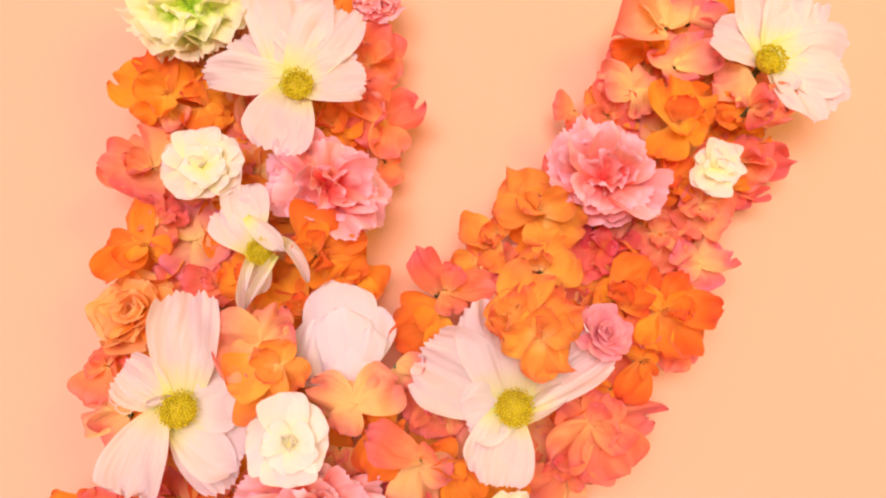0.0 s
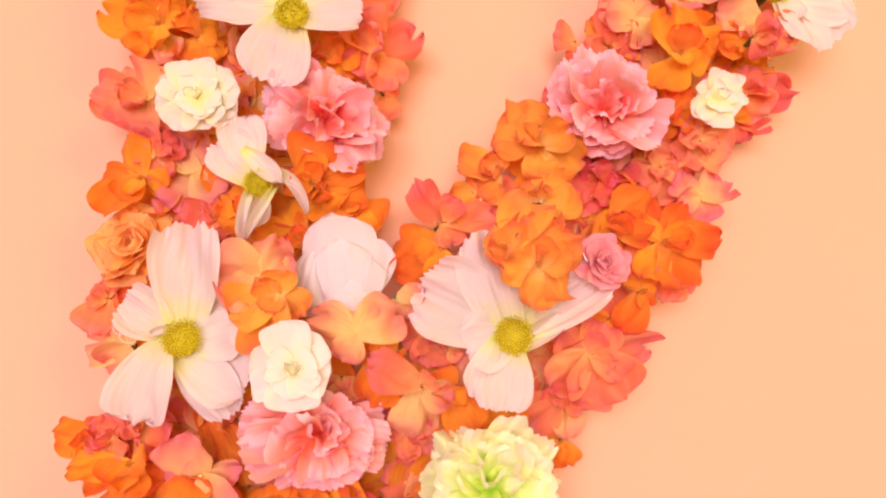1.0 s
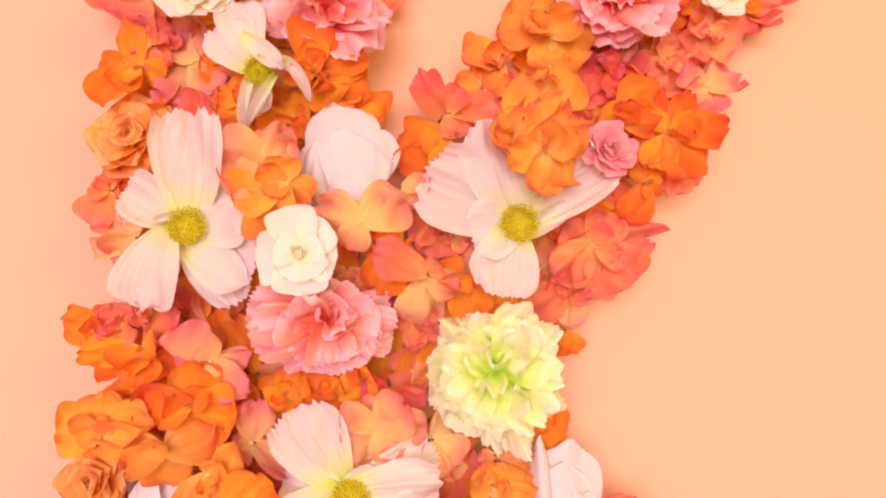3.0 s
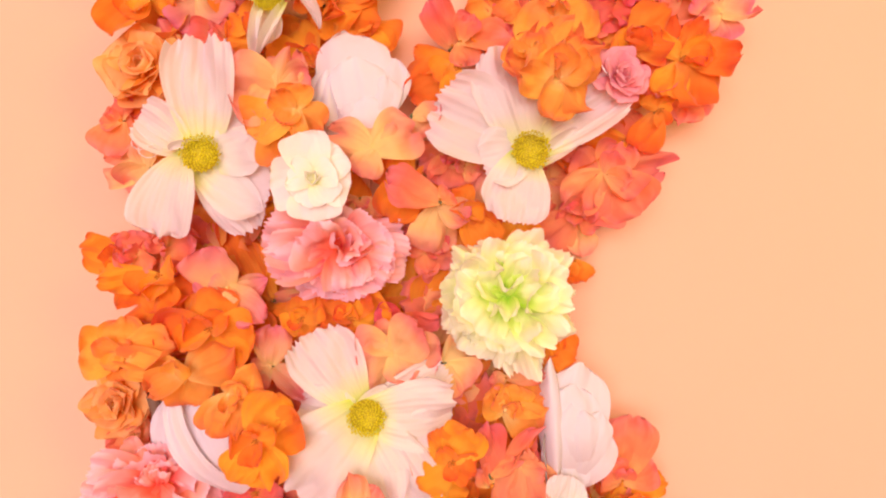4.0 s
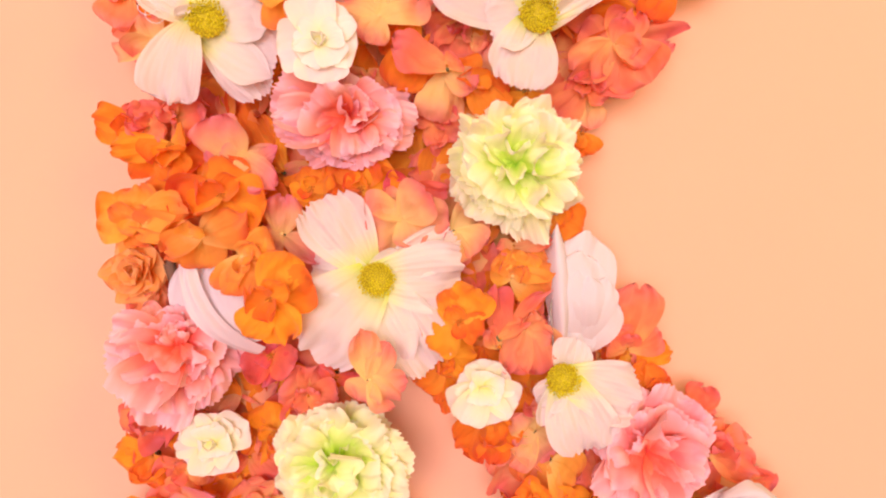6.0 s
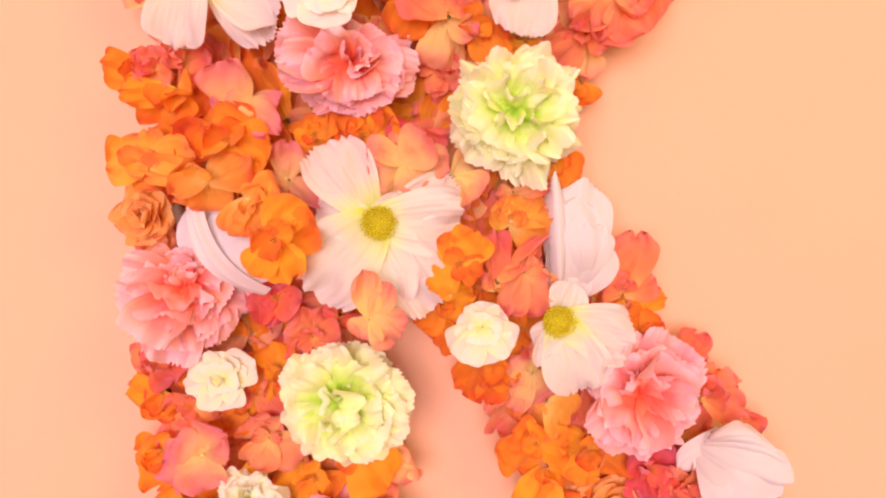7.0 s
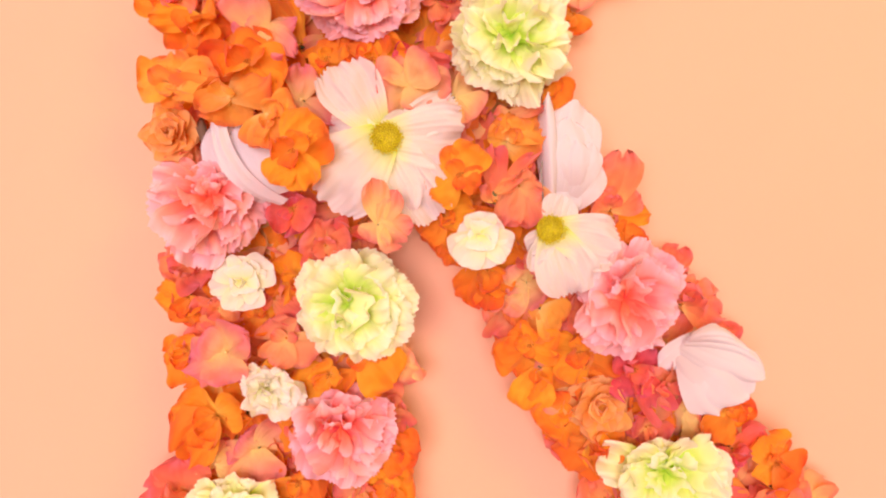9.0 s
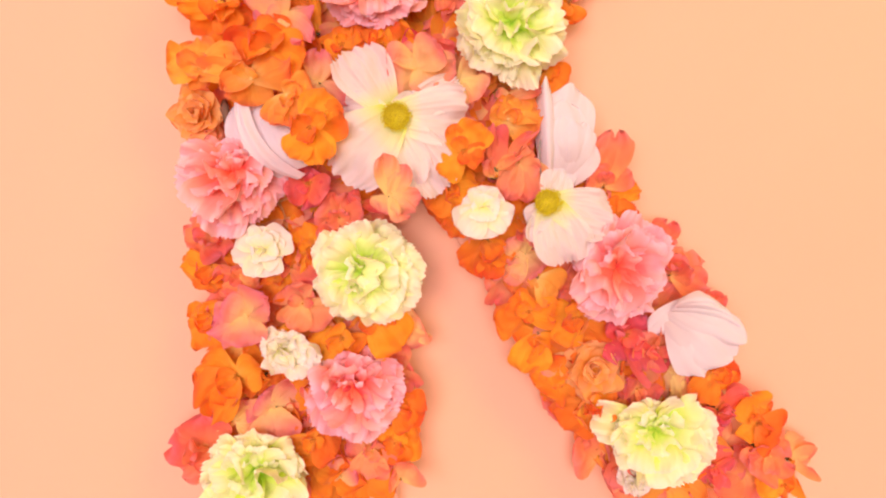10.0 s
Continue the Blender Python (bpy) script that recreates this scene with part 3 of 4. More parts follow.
cosmos(-0.0160, -0.041, 1.2810, ((0, 0, 172, 29.3, 20.6, 0, "b"), (0, 0, 25, 42, 19.7, 0.7, "b"), (0, 0, -81, 39.5, 29, 1.4, "b"), (-4, 5, 123, 36.9, 31.3, 2.1, "b"), (0, 0, -59, 48.9, 30.8, 2.8, "b"), (0, 0, -135, 45.3, 41.6, 3.5, "b"), (0, 0, -1, 40, 31.6, 4.2, "b"), (-3, 4, 21, 17.1, 10.5, 3.5, "r"),), 0.98, 0, -6, 1.0, 0.0)
cosmos(0.0700, -0.041, 1.2330, ((0, 0, 72, 19.9, 19, 0, "b"), (0, 0, -137, 16.3, 15.9, 0.7, "r"), (0, 1, -105, 23.8, 18.9, 1.4, "b"), (0, 1, -15, 35.2, 28.7, 2.1, "b"), (0, 1, -74, 35.4, 32.1, 2.8, "b"),), 0.92, -4, -4, -2.0, 2.0)
carnation("green", -0.1120, -0.034, 1.6010, ((-149, 31.4, 29.1), (175, 34.1, 26.5), (-117, 32.6, 28.5), (-80, 35.5, 22), (-50, 32.6, 30.6), (-14, 34, 27.5), (49, 36.9, 31.5), (96, 36.2, 36.2), (139, 38.3, 33.8),))
carnation("pink", -0.0150, -0.026, 1.6200, ((-167, 13.3, 15.4), (-111, 13.9, 16.6), (-59, 17.5, 19.3), (-18, 15.8, 16), (52, 17.8, 18), (106, 17.7, 20.5),))
carnation("pink", -0.0330, -0.03, 1.5040, ((153, 35.8, 23.5), (-177, 34.1, 22.7), (128, 34.2, 21.6), (110, 32, 23.1), (78, 24.5, 27.8), (40, 26.2, 23.3), (9, 30.4, 23.9), (-23, 33.6, 24.4), (-51, 34.8, 22.2), (-130, 24.8, 25.9), (-81, 25.3, 24.6),))
carnation("pink", 0.1060, -0.034, 1.5120, ((162, 31.6, 22.8), (129, 34.8, 22), (99, 33.4, 21.6), (66, 31.8, 24.3), (39, 32, 24.1), (6, 28.2, 22.3), (-32, 31.9, 24.6), (-68, 26.9, 25), (-124, 23, 25.6),))
carnation("pink", -0.0270, -0.034, 1.3540, ((169, 37.7, 24.4), (151, 38.9, 20.6), (-172, 36.3, 20.9), (-144, 28.6, 20.4), (-109, 24.4, 20.6), (-70, 23.4, 21.6), (-37, 26.4, 19), (-11, 30.6, 19.4), (12, 28.6, 19.3), (66, 19.7, 21.1),))
carnation("green", 0.0470, -0.038, 1.3320, ((-169, 32.6, 29.5), (158, 31.4, 24.5), (129, 32, 17.2), (92, 27, 25.2), (56, 32.4, 25.5), (23, 35.8, 25.6), (-7, 34.2, 24), (-37, 33.6, 25.6), (-69, 36.4, 19.7), (-98, 30.3, 17.4), (-135, 32.5, 24.1),))
carnation("pink", -0.1040, -0.034, 1.2510, ((165, 31, 18.6), (-164, 33.2, 25), (-132, 36.1, 25.2), (-107, 36.7, 22.8), (-85, 33.1, 22.5), (-57, 29.7, 22.1), (-25, 26.4, 22.1), (0, 15, 15.8), (106, 18.7, 17.6),))
carnation("pink", 0.1100, -0.034, 1.1980, ((144, 25.8, 26.8), (111, 27.9, 23.2), (86, 26.1, 20.9), (58, 34.1, 23.8), (31, 32.8, 23.3), (0, 30, 26.1), (-33, 31.1, 26.3), (-69, 30.1, 20.9), (-103, 35.9, 25.7), (-148, 34.1, 22.1),))
carnation("green", -0.0350, -0.034, 1.1960, ((136, 30.4, 27.2), (108, 28.5, 29.6), (70, 26.6, 26.7), (38, 32.8, 26.8), (6, 36.2, 25.7), (-20, 35.1, 26.6), (-54, 34.4, 23.8), (-90, 22, 27.2), (-126, 28.6, 25.1), (-164, 26, 29.7),))
carnation("pink", -0.0410, -0.03, 1.1300, ((121, 21.1, 20.7), (77, 21.6, 20.7), (33, 23.9, 24.5), (5, 32.1, 24.4), (-29, 33.1, 27.6), (-66, 31.8, 28.4), (-104, 33, 28.3), (-140, 34.1, 27.8), (-173, 23.2, 26.2),))
carnation("green", -0.0960, -0.032, 1.0830, ((126, 23.6, 17.2), (90, 25, 16), (52, 24.2, 17), (163, 30.4, 24.1), (-164, 33.2, 27), (10, 29.4, 20.6), (-18, 31.6, 27.4), (-127, 33.6, 31.6), (-87, 35.1, 31.3), (-47, 32.6, 27.6),))
carnation("green", 0.1340, -0.032, 1.1030, ((174, 36.2, 21.6), (-162, 26.2, 21.5), (142, 16.4, 19.3), (59, 17.5, 24.4), (11, 31.6, 24.7), (-14, 38.1, 31.7), (-42, 40.4, 31.9), (-74, 36.4, 32.1), (-101, 20.4, 23.3),))
carnation("cream", -0.0780, -0.037, 1.1530, ((155, 14.3, 12.6), (-163, 13.6, 12.3), (-111, 13.9, 13.7), (-59, 21.1, 15.8), (-22, 21.5, 15.3), (27, 11.2, 12.3), (84, 10, 13.6),))
carnation("cream", 0.1280, -0.024, 1.0690, ((156, 12.1, 11.6), (-139, 9.2, 11.9), (34, 10.8, 12.9), (-45, 11.3, 12.5), (95, 11, 12.5),))
open_rose("ivory", -0.0380, -0.053, 1.3820, ((0, 0, -174, 18.1, 22.1, 0, "o"), (0, 0, -87, 18, 22.4, 0.8, "o"), (0, 0, -4, 16, 21.9, 1.6, "o"), (0, 0, 47, 17.7, 18.9, 2.4, "o"), (1, 0, 104, 20.6, 20.5, 3.2, "o"), (1, 0, -132, 12, 14.7, 4, "o"), (1, 0, 165, 11.4, 14.6, 4.8, "o"), (1, 0, -55, 12.2, 14.2, 5.6, "o"), (1, 0, 24, 9.8, 13.5, 6.4, "o"),))
ranunculus(-0.0240, -0.03, 1.4210, ((3, -12, 95, 47.2, 34, 0, "b"), (6, -11, 66, 37.2, 23.1, 1.2, "b"), (-13, -15, 90, 31, 20.1, 2, "c", -0.15), (-10, -15, 90, 30, 18, 4, "c", -0.15), (-7, -15, 92, 28, 15.6, 6, "c", -0.15), (8, -14, 97, 35.2, 25.4, 7, "b"), (12, -12, 83, 24.2, 17.2, 8.5, "b"), (3, -14, 96, 20.1, 15.8, 8.5, "c", -0.08), (10, -14, 97, 16.1, 16.9, 10, "b"),))
ranunculus(0.0800, -0.03, 1.2700, ((-2, -25, 84, 55.3, 29.9, 0, "b"), (-1, -24, 55, 29.4, 22.5, 1.5, "b"), (-6, 9, -86, 39.1, 22.3, 2, "b"), (-10, -24, 93, 57.1, 12.9, 7, "c", 0.05), (-3, -21, 83, 42.3, 24.9, 4, "b"), (0, -18, 70, 28.8, 18.9, 5.5, "b"), (-3, -16, 90, 29, 18.2, 6.5, "b"), (2, -13, 90, 23, 15.1, 8, "b"),))
ranunculus(-0.0880, -0.034, 1.2660, ((15, -14, 124, 48.3, 31.6, 0, "b", -0.15), (19, -12, 126, 39.4, 23.5, 3, "b"), (21, -12, 120, 35.8, 20, 5, "b"), (23, -12, 112, 32.3, 17.4, 7, "b"), (21, -18, 127, 56.4, 10.4, 7, "b", -0.85),))
ranunculus(0.1550, -0.037, 1.1600, ((-4, 18, -138, 28.3, 13.1, 0, "b", 0.1), (-12, 11, -61, 38.9, 27.6, 1, "b"), (-15, 12, -37, 45, 30.3, 2.2, "b"), (-15, 14, -23, 46.6, 20.5, 3.4, "b"), (-14, 15, -16, 39.6, 13.2, 5, "c", -0.3), (-13, 17, -12, 32.8, 11.2, 6.5, "c", -0.3), (-12, 18, -2, 23, 9.2, 8, "c", -0.3),))
floret("Y", 0.0690, -0.058, 1.4280, ((104, 25, 21), (37, 21, 19), (-43, 18, 19), (-111, 19, 20), (171, 19, 19),))
floret("Y", 0.0580, -0.053, 1.4380, ((132, 13, 20), (76, 25, 24), (-120, 14, 19), (38, 24, 18),))
floret("C", 0.0990, -0.026, 1.3910, ((12, 33, 16), (-52, 24, 28), (-107, 24, 24), (-148, 28, 20), (139, 18, 21), (63, 16, 19),))
floret("O", -0.0600, -0.054, 1.2730, ((16, 19, 19), (73, 21, 19), (-119, 18, 16), (-65, 19, 18),))
floret("O", -0.1260, -0.03, 1.3490, ((163, 17, 18), (-142, 11, 13), (76, 12, 14),))
floret("R", -0.1180, -0.033, 1.3510, ((180, 10, 15), (95, 11, 15), (-36, 9, 12),))
floret("R", -0.1070, -0.031, 1.3540, ((-45, 13, 15), (15, 16, 17), (130, 8, 13),))
floret("K", -0.0780, -0.034, 1.3360, ((108, 20, 25), (6, 18, 11), (-39, 22, 17), (158, 16, 14),))
floret("O", -0.1080, -0.034, 1.3410, ((-137, 23, 23), (180, 24, 13), (-76, 16, 16), (-28, 15, 18),))
floret("Y", -0.1220, -0.036, 1.3080, ((-170, 17, 21), (90, 15, 18), (7, 24, 18), (-70, 12, 14),))
floret("O", -0.0840, -0.04, 1.3180, ((93, 18, 23), (175, 22, 19), (-9, 20, 21), (-54, 22, 18),))
floret("Y", -0.0920, -0.045, 1.3000, ((170, 28, 13), (27, 22, 23), (-153, 16, 14), (-78, 14, 18),))
floret("Y", -0.0730, -0.048, 1.2910, ((8, 14, 22), (-83, 17, 20), (-120, 16, 14), (51, 13, 14),))
floret("K", -0.0590, -0.032, 1.3010, ((-40, 23, 13), (87, 18, 16), (-150, 8, 14),))
floret("C", 0.0480, -0.034, 1.2950, ((6, 18, 8), (-166, 8, 8),))
floret("Y", 0.0470, -0.036, 1.2810, ((15, 20, 15), (-27, 18, 18), (70, 12, 16), (153, 11, 16),))
floret("O", 0.0210, -0.05, 1.2620, ((-149, 17, 21), (57, 17, 19), (-22, 11, 13), (110, 15, 12),))
floret("C", 0.0530, -0.036, 1.2570, ((-51, 19, 19), (29, 10, 16), (-114, 22, 14), (-74, 22, 16),))
floret("R", 0.0400, -0.041, 1.2490, ((98, 27, 11), (135, 11, 10),))
floret("R", 0.0400, -0.043, 1.2530, ((41, 29, 9), (34, 14, 8),))
floret("O", 0.0140, -0.032, 1.2420, ((-142, 16, 21), (-69, 17, 16), (7, 16, 16),))
floret("P", -0.0030, -0.042, 1.3080, ((-170, 17, 29), (143, 15, 16), (40, 16, 21), (-9, 20, 21), (-72, 13, 15),))
floret("P", 0.0200, -0.036, 1.3010, ((43, 18, 17), (-45, 14, 19), (-94, 16, 16),))
open_rose("cream", -0.0950, -0.036, 1.5100, ((0, 0, 180, 19, 19.5, 0, "o"), (1, 0, 141, 19.2, 20.7, 0.8, "o"), (1, 0, 101, 20.4, 23.1, 1.6, "o"), (1, -1, 57, 20.2, 20.8, 2.4, "o"), (2, -1, 11, 20.4, 20.2, 3.2, "o"), (2, -1, -28, 21.5, 17.4, 4, "o"), (2, -2, -65, 16.6, 20.4, 4.8, "o"), (2, -2, -119, 18.4, 18.2, 5.6, "o"), (3, -2, 151, 10.3, 16, 6.4, "o"), (3, -3, 90, 12, 17.3, 7.2, "o"), (3, -3, 27, 11.2, 15.1, 8, "o"), (3, -3, -34, 10.8, 16.4, 8.8, "o"), (4, -4, -120, 8.1, 15.1, 9.6, "o"),))
open_rose("cream", 0.1670, -0.036, 1.5220, ((0, 0, -171, 12.2, 15.3, 0, "o"), (0, 0, 125, 12.2, 15.2, 0.8, "o"), (0, 0, 75, 15.5, 18.4, 1.6, "o"), (-1, -1, 25, 14.3, 16.7, 2.4, "o"), (-1, -1, -42, 12, 14.2, 3.2, "o"), (-2, -2, -112, 16.2, 19.9, 4, "o"), (-2, -2, -144, 17.2, 13.5, 4.8, "o"), (-3, -2, 135, 5.7, 9.5, 5.6, "o"), (-3, -3, 45, 8.5, 15.3, 6.4, "o"), (-3, -3, -98, 7.1, 13.5, 7.2, "o"),))
open_rose("cream", 0.0330, -0.04, 1.2300, ((0, 0, -153, 17.9, 16.8, 0, "o"), (0, 0, 148, 13, 16.5, 0.8, "o"), (0, 1, 94, 13, 16.5, 1.6, "o"), (-1, 1, 27, 13.4, 16.3, 2.4, "o"), (-1, 1, -24, 17.5, 17.3, 3.2, "o"), (-1, 1, -73, 16.8, 17.1, 4, "o"), (-1, 1, -121, 17.5, 16.6, 4.8, "o"), (-1, 1, 162, 6.3, 12.1, 5.6, "o"), (-1, 1, 76, 8.2, 13.4, 6.4, "o"), (-1, 2, -13, 9.2, 12.6, 7.2, "o"), (-1, 2, -97, 8.1, 12.9, 8, "o"),))
open_rose("cream", -0.0900, -0.036, 1.2080, ((0, 0, 169, 15.3, 17.7, 0, "o"), (1, 0, -140, 15.6, 19.3, 0.8, "o"), (1, 1, -86, 16, 21.7, 1.6, "o"), (1, 1, -24, 12.1, 18.9, 2.4, "o"), (1, 1, 31, 17.5, 18.9, 3.2, "o"), (1, 1, 76, 12.4, 16.8, 4, "o"), (2, 1, 141, 14.2, 15.5, 4.8, "o"), (2, 1, -172, 7.1, 14.7, 5.6, "o"), (2, 1, -82, 7.1, 13.3, 6.4, "o"), (2, 1, 30, 8.1, 14.5, 7.2, "o"), (2, 1, 97, 8.1, 14.5, 8, "o"),))
floret("C", -0.1240, -0.026, 1.5130, ((175, 24, 23), (113, 21, 28), (-111, 17, 26), (-47, 18, 19),))
rose("rosepink", 0.0973, -0.0500, 1.4310, 0.0140, 12, 8)
rose("amber", -0.1190, -0.0240, 1.4390, 0.0210, -12, 5)
rose("amber", -0.1270, -0.0240, 1.2840, 0.0155, -12, 5)
rose("amber", 0.1000, -0.0240, 1.1370, 0.0189, 0, 0)
floret("O", -0.1200, -0.0300, 1.5530, ((167, 27, 23), (113, 28, 19), (-137, 19, 16), (43, 18, 18)))
floret("O", -0.1010, -0.0240, 1.5510, ((113, 25, 15), (63, 16, 17), (-63, 16, 18), (-105, 16, 15)))
floret("P", -0.1230, -0.0240, 1.5520, ((-93, 19, 24), (-51, 19, 15)))
floret("R", -0.0160, -0.0240, 1.5800, ((67, 26, 24), (-21, 17, 21), (-103, 18, 21), (124, 18, 15)))
floret("R", -0.0100, -0.0240, 1.5470, ((28, 24, 22), (-66, 22, 20), (120, 20, 25), (-133, 16, 18)))
floret("O", -0.0340, -0.0240, 1.5440, ((158, 16, 20), (-69, 17, 21), (11, 16, 18), (97, 16, 18)))
floret("R", -0.0850, -0.0180, 1.5500, ((144, 17, 18), (-117, 13, 18), (48, 12, 19), (-51, 14, 15)))
floret("P", -0.0730, -0.0180, 1.5190, ((-90, 13, 18), (126, 14, 15), (49, 9, 15)))
floret("R", -0.0060, -0.0180, 1.5270, ((-74, 15, 15), (40, 8, 12)))
floret("O", -0.0790, -0.0240, 1.6170, ((-140, 8, 12), (-58, 9, 12), (79, 10, 12)))
floret("O", -0.1190, -0.0300, 1.4710, ((-171, 18, 19), (-132, 24, 16), (108, 23, 14), (-4, 13, 13)))
floret("R", -0.1130, -0.0300, 1.4840, ((-76, 12, 13), (35, 12, 13), (160, 12, 15), (115, 14, 14)))
floret("K", -0.0970, -0.0240, 1.4770, ((-131, 20, 27), (-28, 17, 27), (117, 20, 25), (47, 18, 19)))
floret("O", -0.0370, -0.0360, 1.4700, ((67, 21, 35, 20), (23, 25, 18), (158, 11, 18)))
floret("O", -0.0360, -0.0300, 1.4670, ((-9, 24, 24), (-148, 9, 15), (-48, 13, 20)))
floret("O", -0.0230, -0.0240, 1.4610, ((-17, 21, 20), (-49, 18, 18), (-108, 13, 15)))
floret("O", -0.0420, -0.0240, 1.4420, ((117, 25, 20), (177, 22, 18), (57, 20, 21), (-103, 13, 15)))
floret("O", -0.0670, -0.0300, 1.4580, ((-158, 16, 16), (102, 14, 15), (159, 14, 15)))
floret("R", -0.0840, -0.0240, 1.4550, ((-177, 17, 16), (139, 11, 13), (-70, 12, 15)))
floret("P", -0.0537, -0.0460, 1.4244, ((-177, 22, 28, 15), (79, 16, 17), (18, 13, 15), (-121, 17, 20)))
floret("Y", -0.0473, -0.0490, 1.4141, ((-148, 22, 21), (85, 11, 15), (-100, 23, 19), (-39, 14, 17)))
floret("R", -0.1310, -0.0240, 1.4140, ((-174, 10, 15), (95, 11, 14), (-111, 17, 17), (17, 10, 15)))
floret("P", -0.1180, -0.0240, 1.3920, ((180, 22, 19), (-138, 13, 15), (104, 12, 12)))
floret("O", -0.0600, -0.0240, 1.3310, ((120, 44, 15), (114, 27, 15)))
floret("O", -0.0460, -0.0300, 1.3220, ((107, 10, 19), (-148, 9, 12), (31, 12, 15), (-77, 9, 15)))
floret("O", -0.0230, -0.0300, 1.3220, ((159, 14, 17), (90, 12, 24, 20), (19, 18, 21), (-90, 15, 15)))
floret("S", -0.0000, -0.0300, 1.3230, ((166, 12, 11), (-7, 17, 9)))
floret("O", 0.0700, -0.0240, 1.3100, ((27, 11, 18), (-25, 14, 18), (-68, 11, 15)))
floret("O", 0.0820, -0.0180, 1.3460, ((37, 5, 12), (-56, 7, 11)))
floret("C", 0.0110, -0.0180, 1.3330, ((68, 11, 15), (-38, 11, 18), (-156, 10, 18)))
floret("R", 0.0120, -0.0240, 1.3560, ((129, 14, 12), (-90, 14, 11), (-51, 14, 13)))
floret("P", 0.0170, -0.0360, 1.3750, ((-95, 23, 23), (-28, 15, 15)))
floret("R", 0.0170, -0.0420, 1.3760, ((166, 25, 18, 12), (39, 6, 10)))
floret("O", 0.0300, -0.0300, 1.3710, ((122, 13, 18), (-62, 19, 20), (-17, 17, 15)))
floret("O", 0.0040, -0.0300, 1.3900, ((164, 19, 17), (-114, 24, 20), (132, 12, 14), (-81, 18, 15)))
floret("P", -0.0130, -0.0420, 1.3980, ((162, 20, 20), (34, 22, 22, 15), (-113, 13, 15), (68, 16, 15)))
floret("C", -0.0200, -0.0240, 1.3780, ((-81, 12, 19), (-144, 9, 13), (-36, 14, 12)))
floret("P", 0.0050, -0.0360, 1.4160, ((-63, 11, 18), (0, 12, 12)))
floret("R", 0.0230, -0.0240, 1.4010, ((38, 16, 13), (-157, 15, 17), (-101, 16, 18), (159, 14, 15)))
floret("C", 0.0300, -0.0240, 1.3950, ((-85, 12, 18), (127, 10, 15), (-32, 9, 15)))
floret("R", 0.0850, -0.0240, 1.3720, ((-141, 22, 20), (139, 9, 17), (-31, 12, 13)))
floret("P", 0.0860, -0.0180, 1.3690, ((-83, 17, 15), (-120, 16, 13)))
floret("O", 0.0560, -0.0240, 1.3680, ((-128, 16, 18), (-60, 14, 18)))
floret("O", 0.0850, -0.0180, 1.3500, ((-68, 11, 13), (-135, 8, 12)))
floret("Y", 0.0760, -0.0300, 1.4960, ((121, 29, 26), (178, 25, 18), (-18, 22, 25), (-87, 18, 21), (56, 23, 21)))
floret("Y", 0.0530, -0.0300, 1.4810, ((177, 19, 20), (85, 11, 12), (-130, 17, 18)))
floret("Y", 0.0450, -0.0300, 1.4660, ((-173, 16, 18), (49, 11, 18)))
floret("Y", 0.0750, -0.0300, 1.4660, ((18, 20, 24), (53, 15, 18), (122, 13, 21)))
floret("O", 0.0260, -0.0300, 1.4410, ((157, 21, 18, 2), (-148, 26, 24, 0), (-98, 21, 18)))
floret("R", 0.0240, -0.0240, 1.4540, ((121, 23, 15, 20), (72, 13, 12)))
floret("R", 0.0280, -0.0300, 1.4540, ((27, 28, 19), (2, 24, 15), (-76, 12, 15)))
floret("S", 0.1090, -0.0240, 1.4810, ((130, 16, 21), (39, 14, 23), (-60, 14, 21), (-137, 19, 21)))
floret("S", 0.1060, -0.0180, 1.4640, ((-176, 15, 15), (-77, 9, 15)))
floret("O", 0.1090, -0.0360, 1.4500, ((151, 10, 17), (45, 28, 23), (6, 19, 18), (-98, 15, 12)))
floret("O", 0.1340, -0.0360, 1.4460, ((-114, 22, 17), (-62, 24, 28), (0, 25, 18), (59, 21, 13), (135, 16, 10)))
floret("R", 0.1300, -0.0300, 1.4490, ((-115, 23, 16), (-157, 13, 12)))
floret("R", 0.1430, -0.0240, 1.4330, ((-108, 16, 18), (-61, 13, 15)))
floret("K", 0.1570, -0.0300, 1.4720, ((17, 17, 21), (132, 15, 21), (-162, 13, 13), (-78, 14, 15)))
floret("C", 0.1400, -0.0240, 1.4880, ((-153, 16, 21), (54, 14, 18), (-25, 14, 18)))
floret("C", 0.1590, -0.0300, 1.5010, ((-22, 16, 24), (-122, 15, 21), (158, 11, 18), (48, 13, 15)))
floret("O", 0.1240, -0.0300, 1.4220, ((-112, 22, 16), (0, 5, 15), (97, 8, 15)))
floret("O", 0.1100, -0.0240, 1.4090, ((-177, 20, 15), (-58, 9, 12)))
floret("R", 0.0970, -0.0240, 1.5580, ((175, 11, 18), (-76, 12, 15)))
floret("R", 0.1160, -0.0240, 1.5570, ((-141, 14, 21), (68, 16, 21), (-8, 14, 21)))
floret("P", 0.1290, -0.0300, 1.5690, ((144, 22, 18), (180, 17, 18), (-53, 15, 20), (35, 16, 21)))
floret("P", 0.1500, -0.0300, 1.6110, ((-167, 31, 27, 10), (141, 26, 24), (73, 21, 25)))
floret("O", 0.1430, -0.0240, 1.6000, ((-173, 23, 18), (23, 15, 18), (-75, 11, 15)))
floret("K", 0.1530, -0.0300, 1.5860, ((48, 30, 29), (121, 12, 21), (11, 25, 18), (-90, 11, 21)))
floret("K", 0.1670, -0.0240, 1.6200, ((54, 19, 25), (112, 16, 21), (5, 22, 8)))
floret("P", 0.1930, -0.0390, 1.5690, ((167, 22, 22), (-143, 15, 15)))
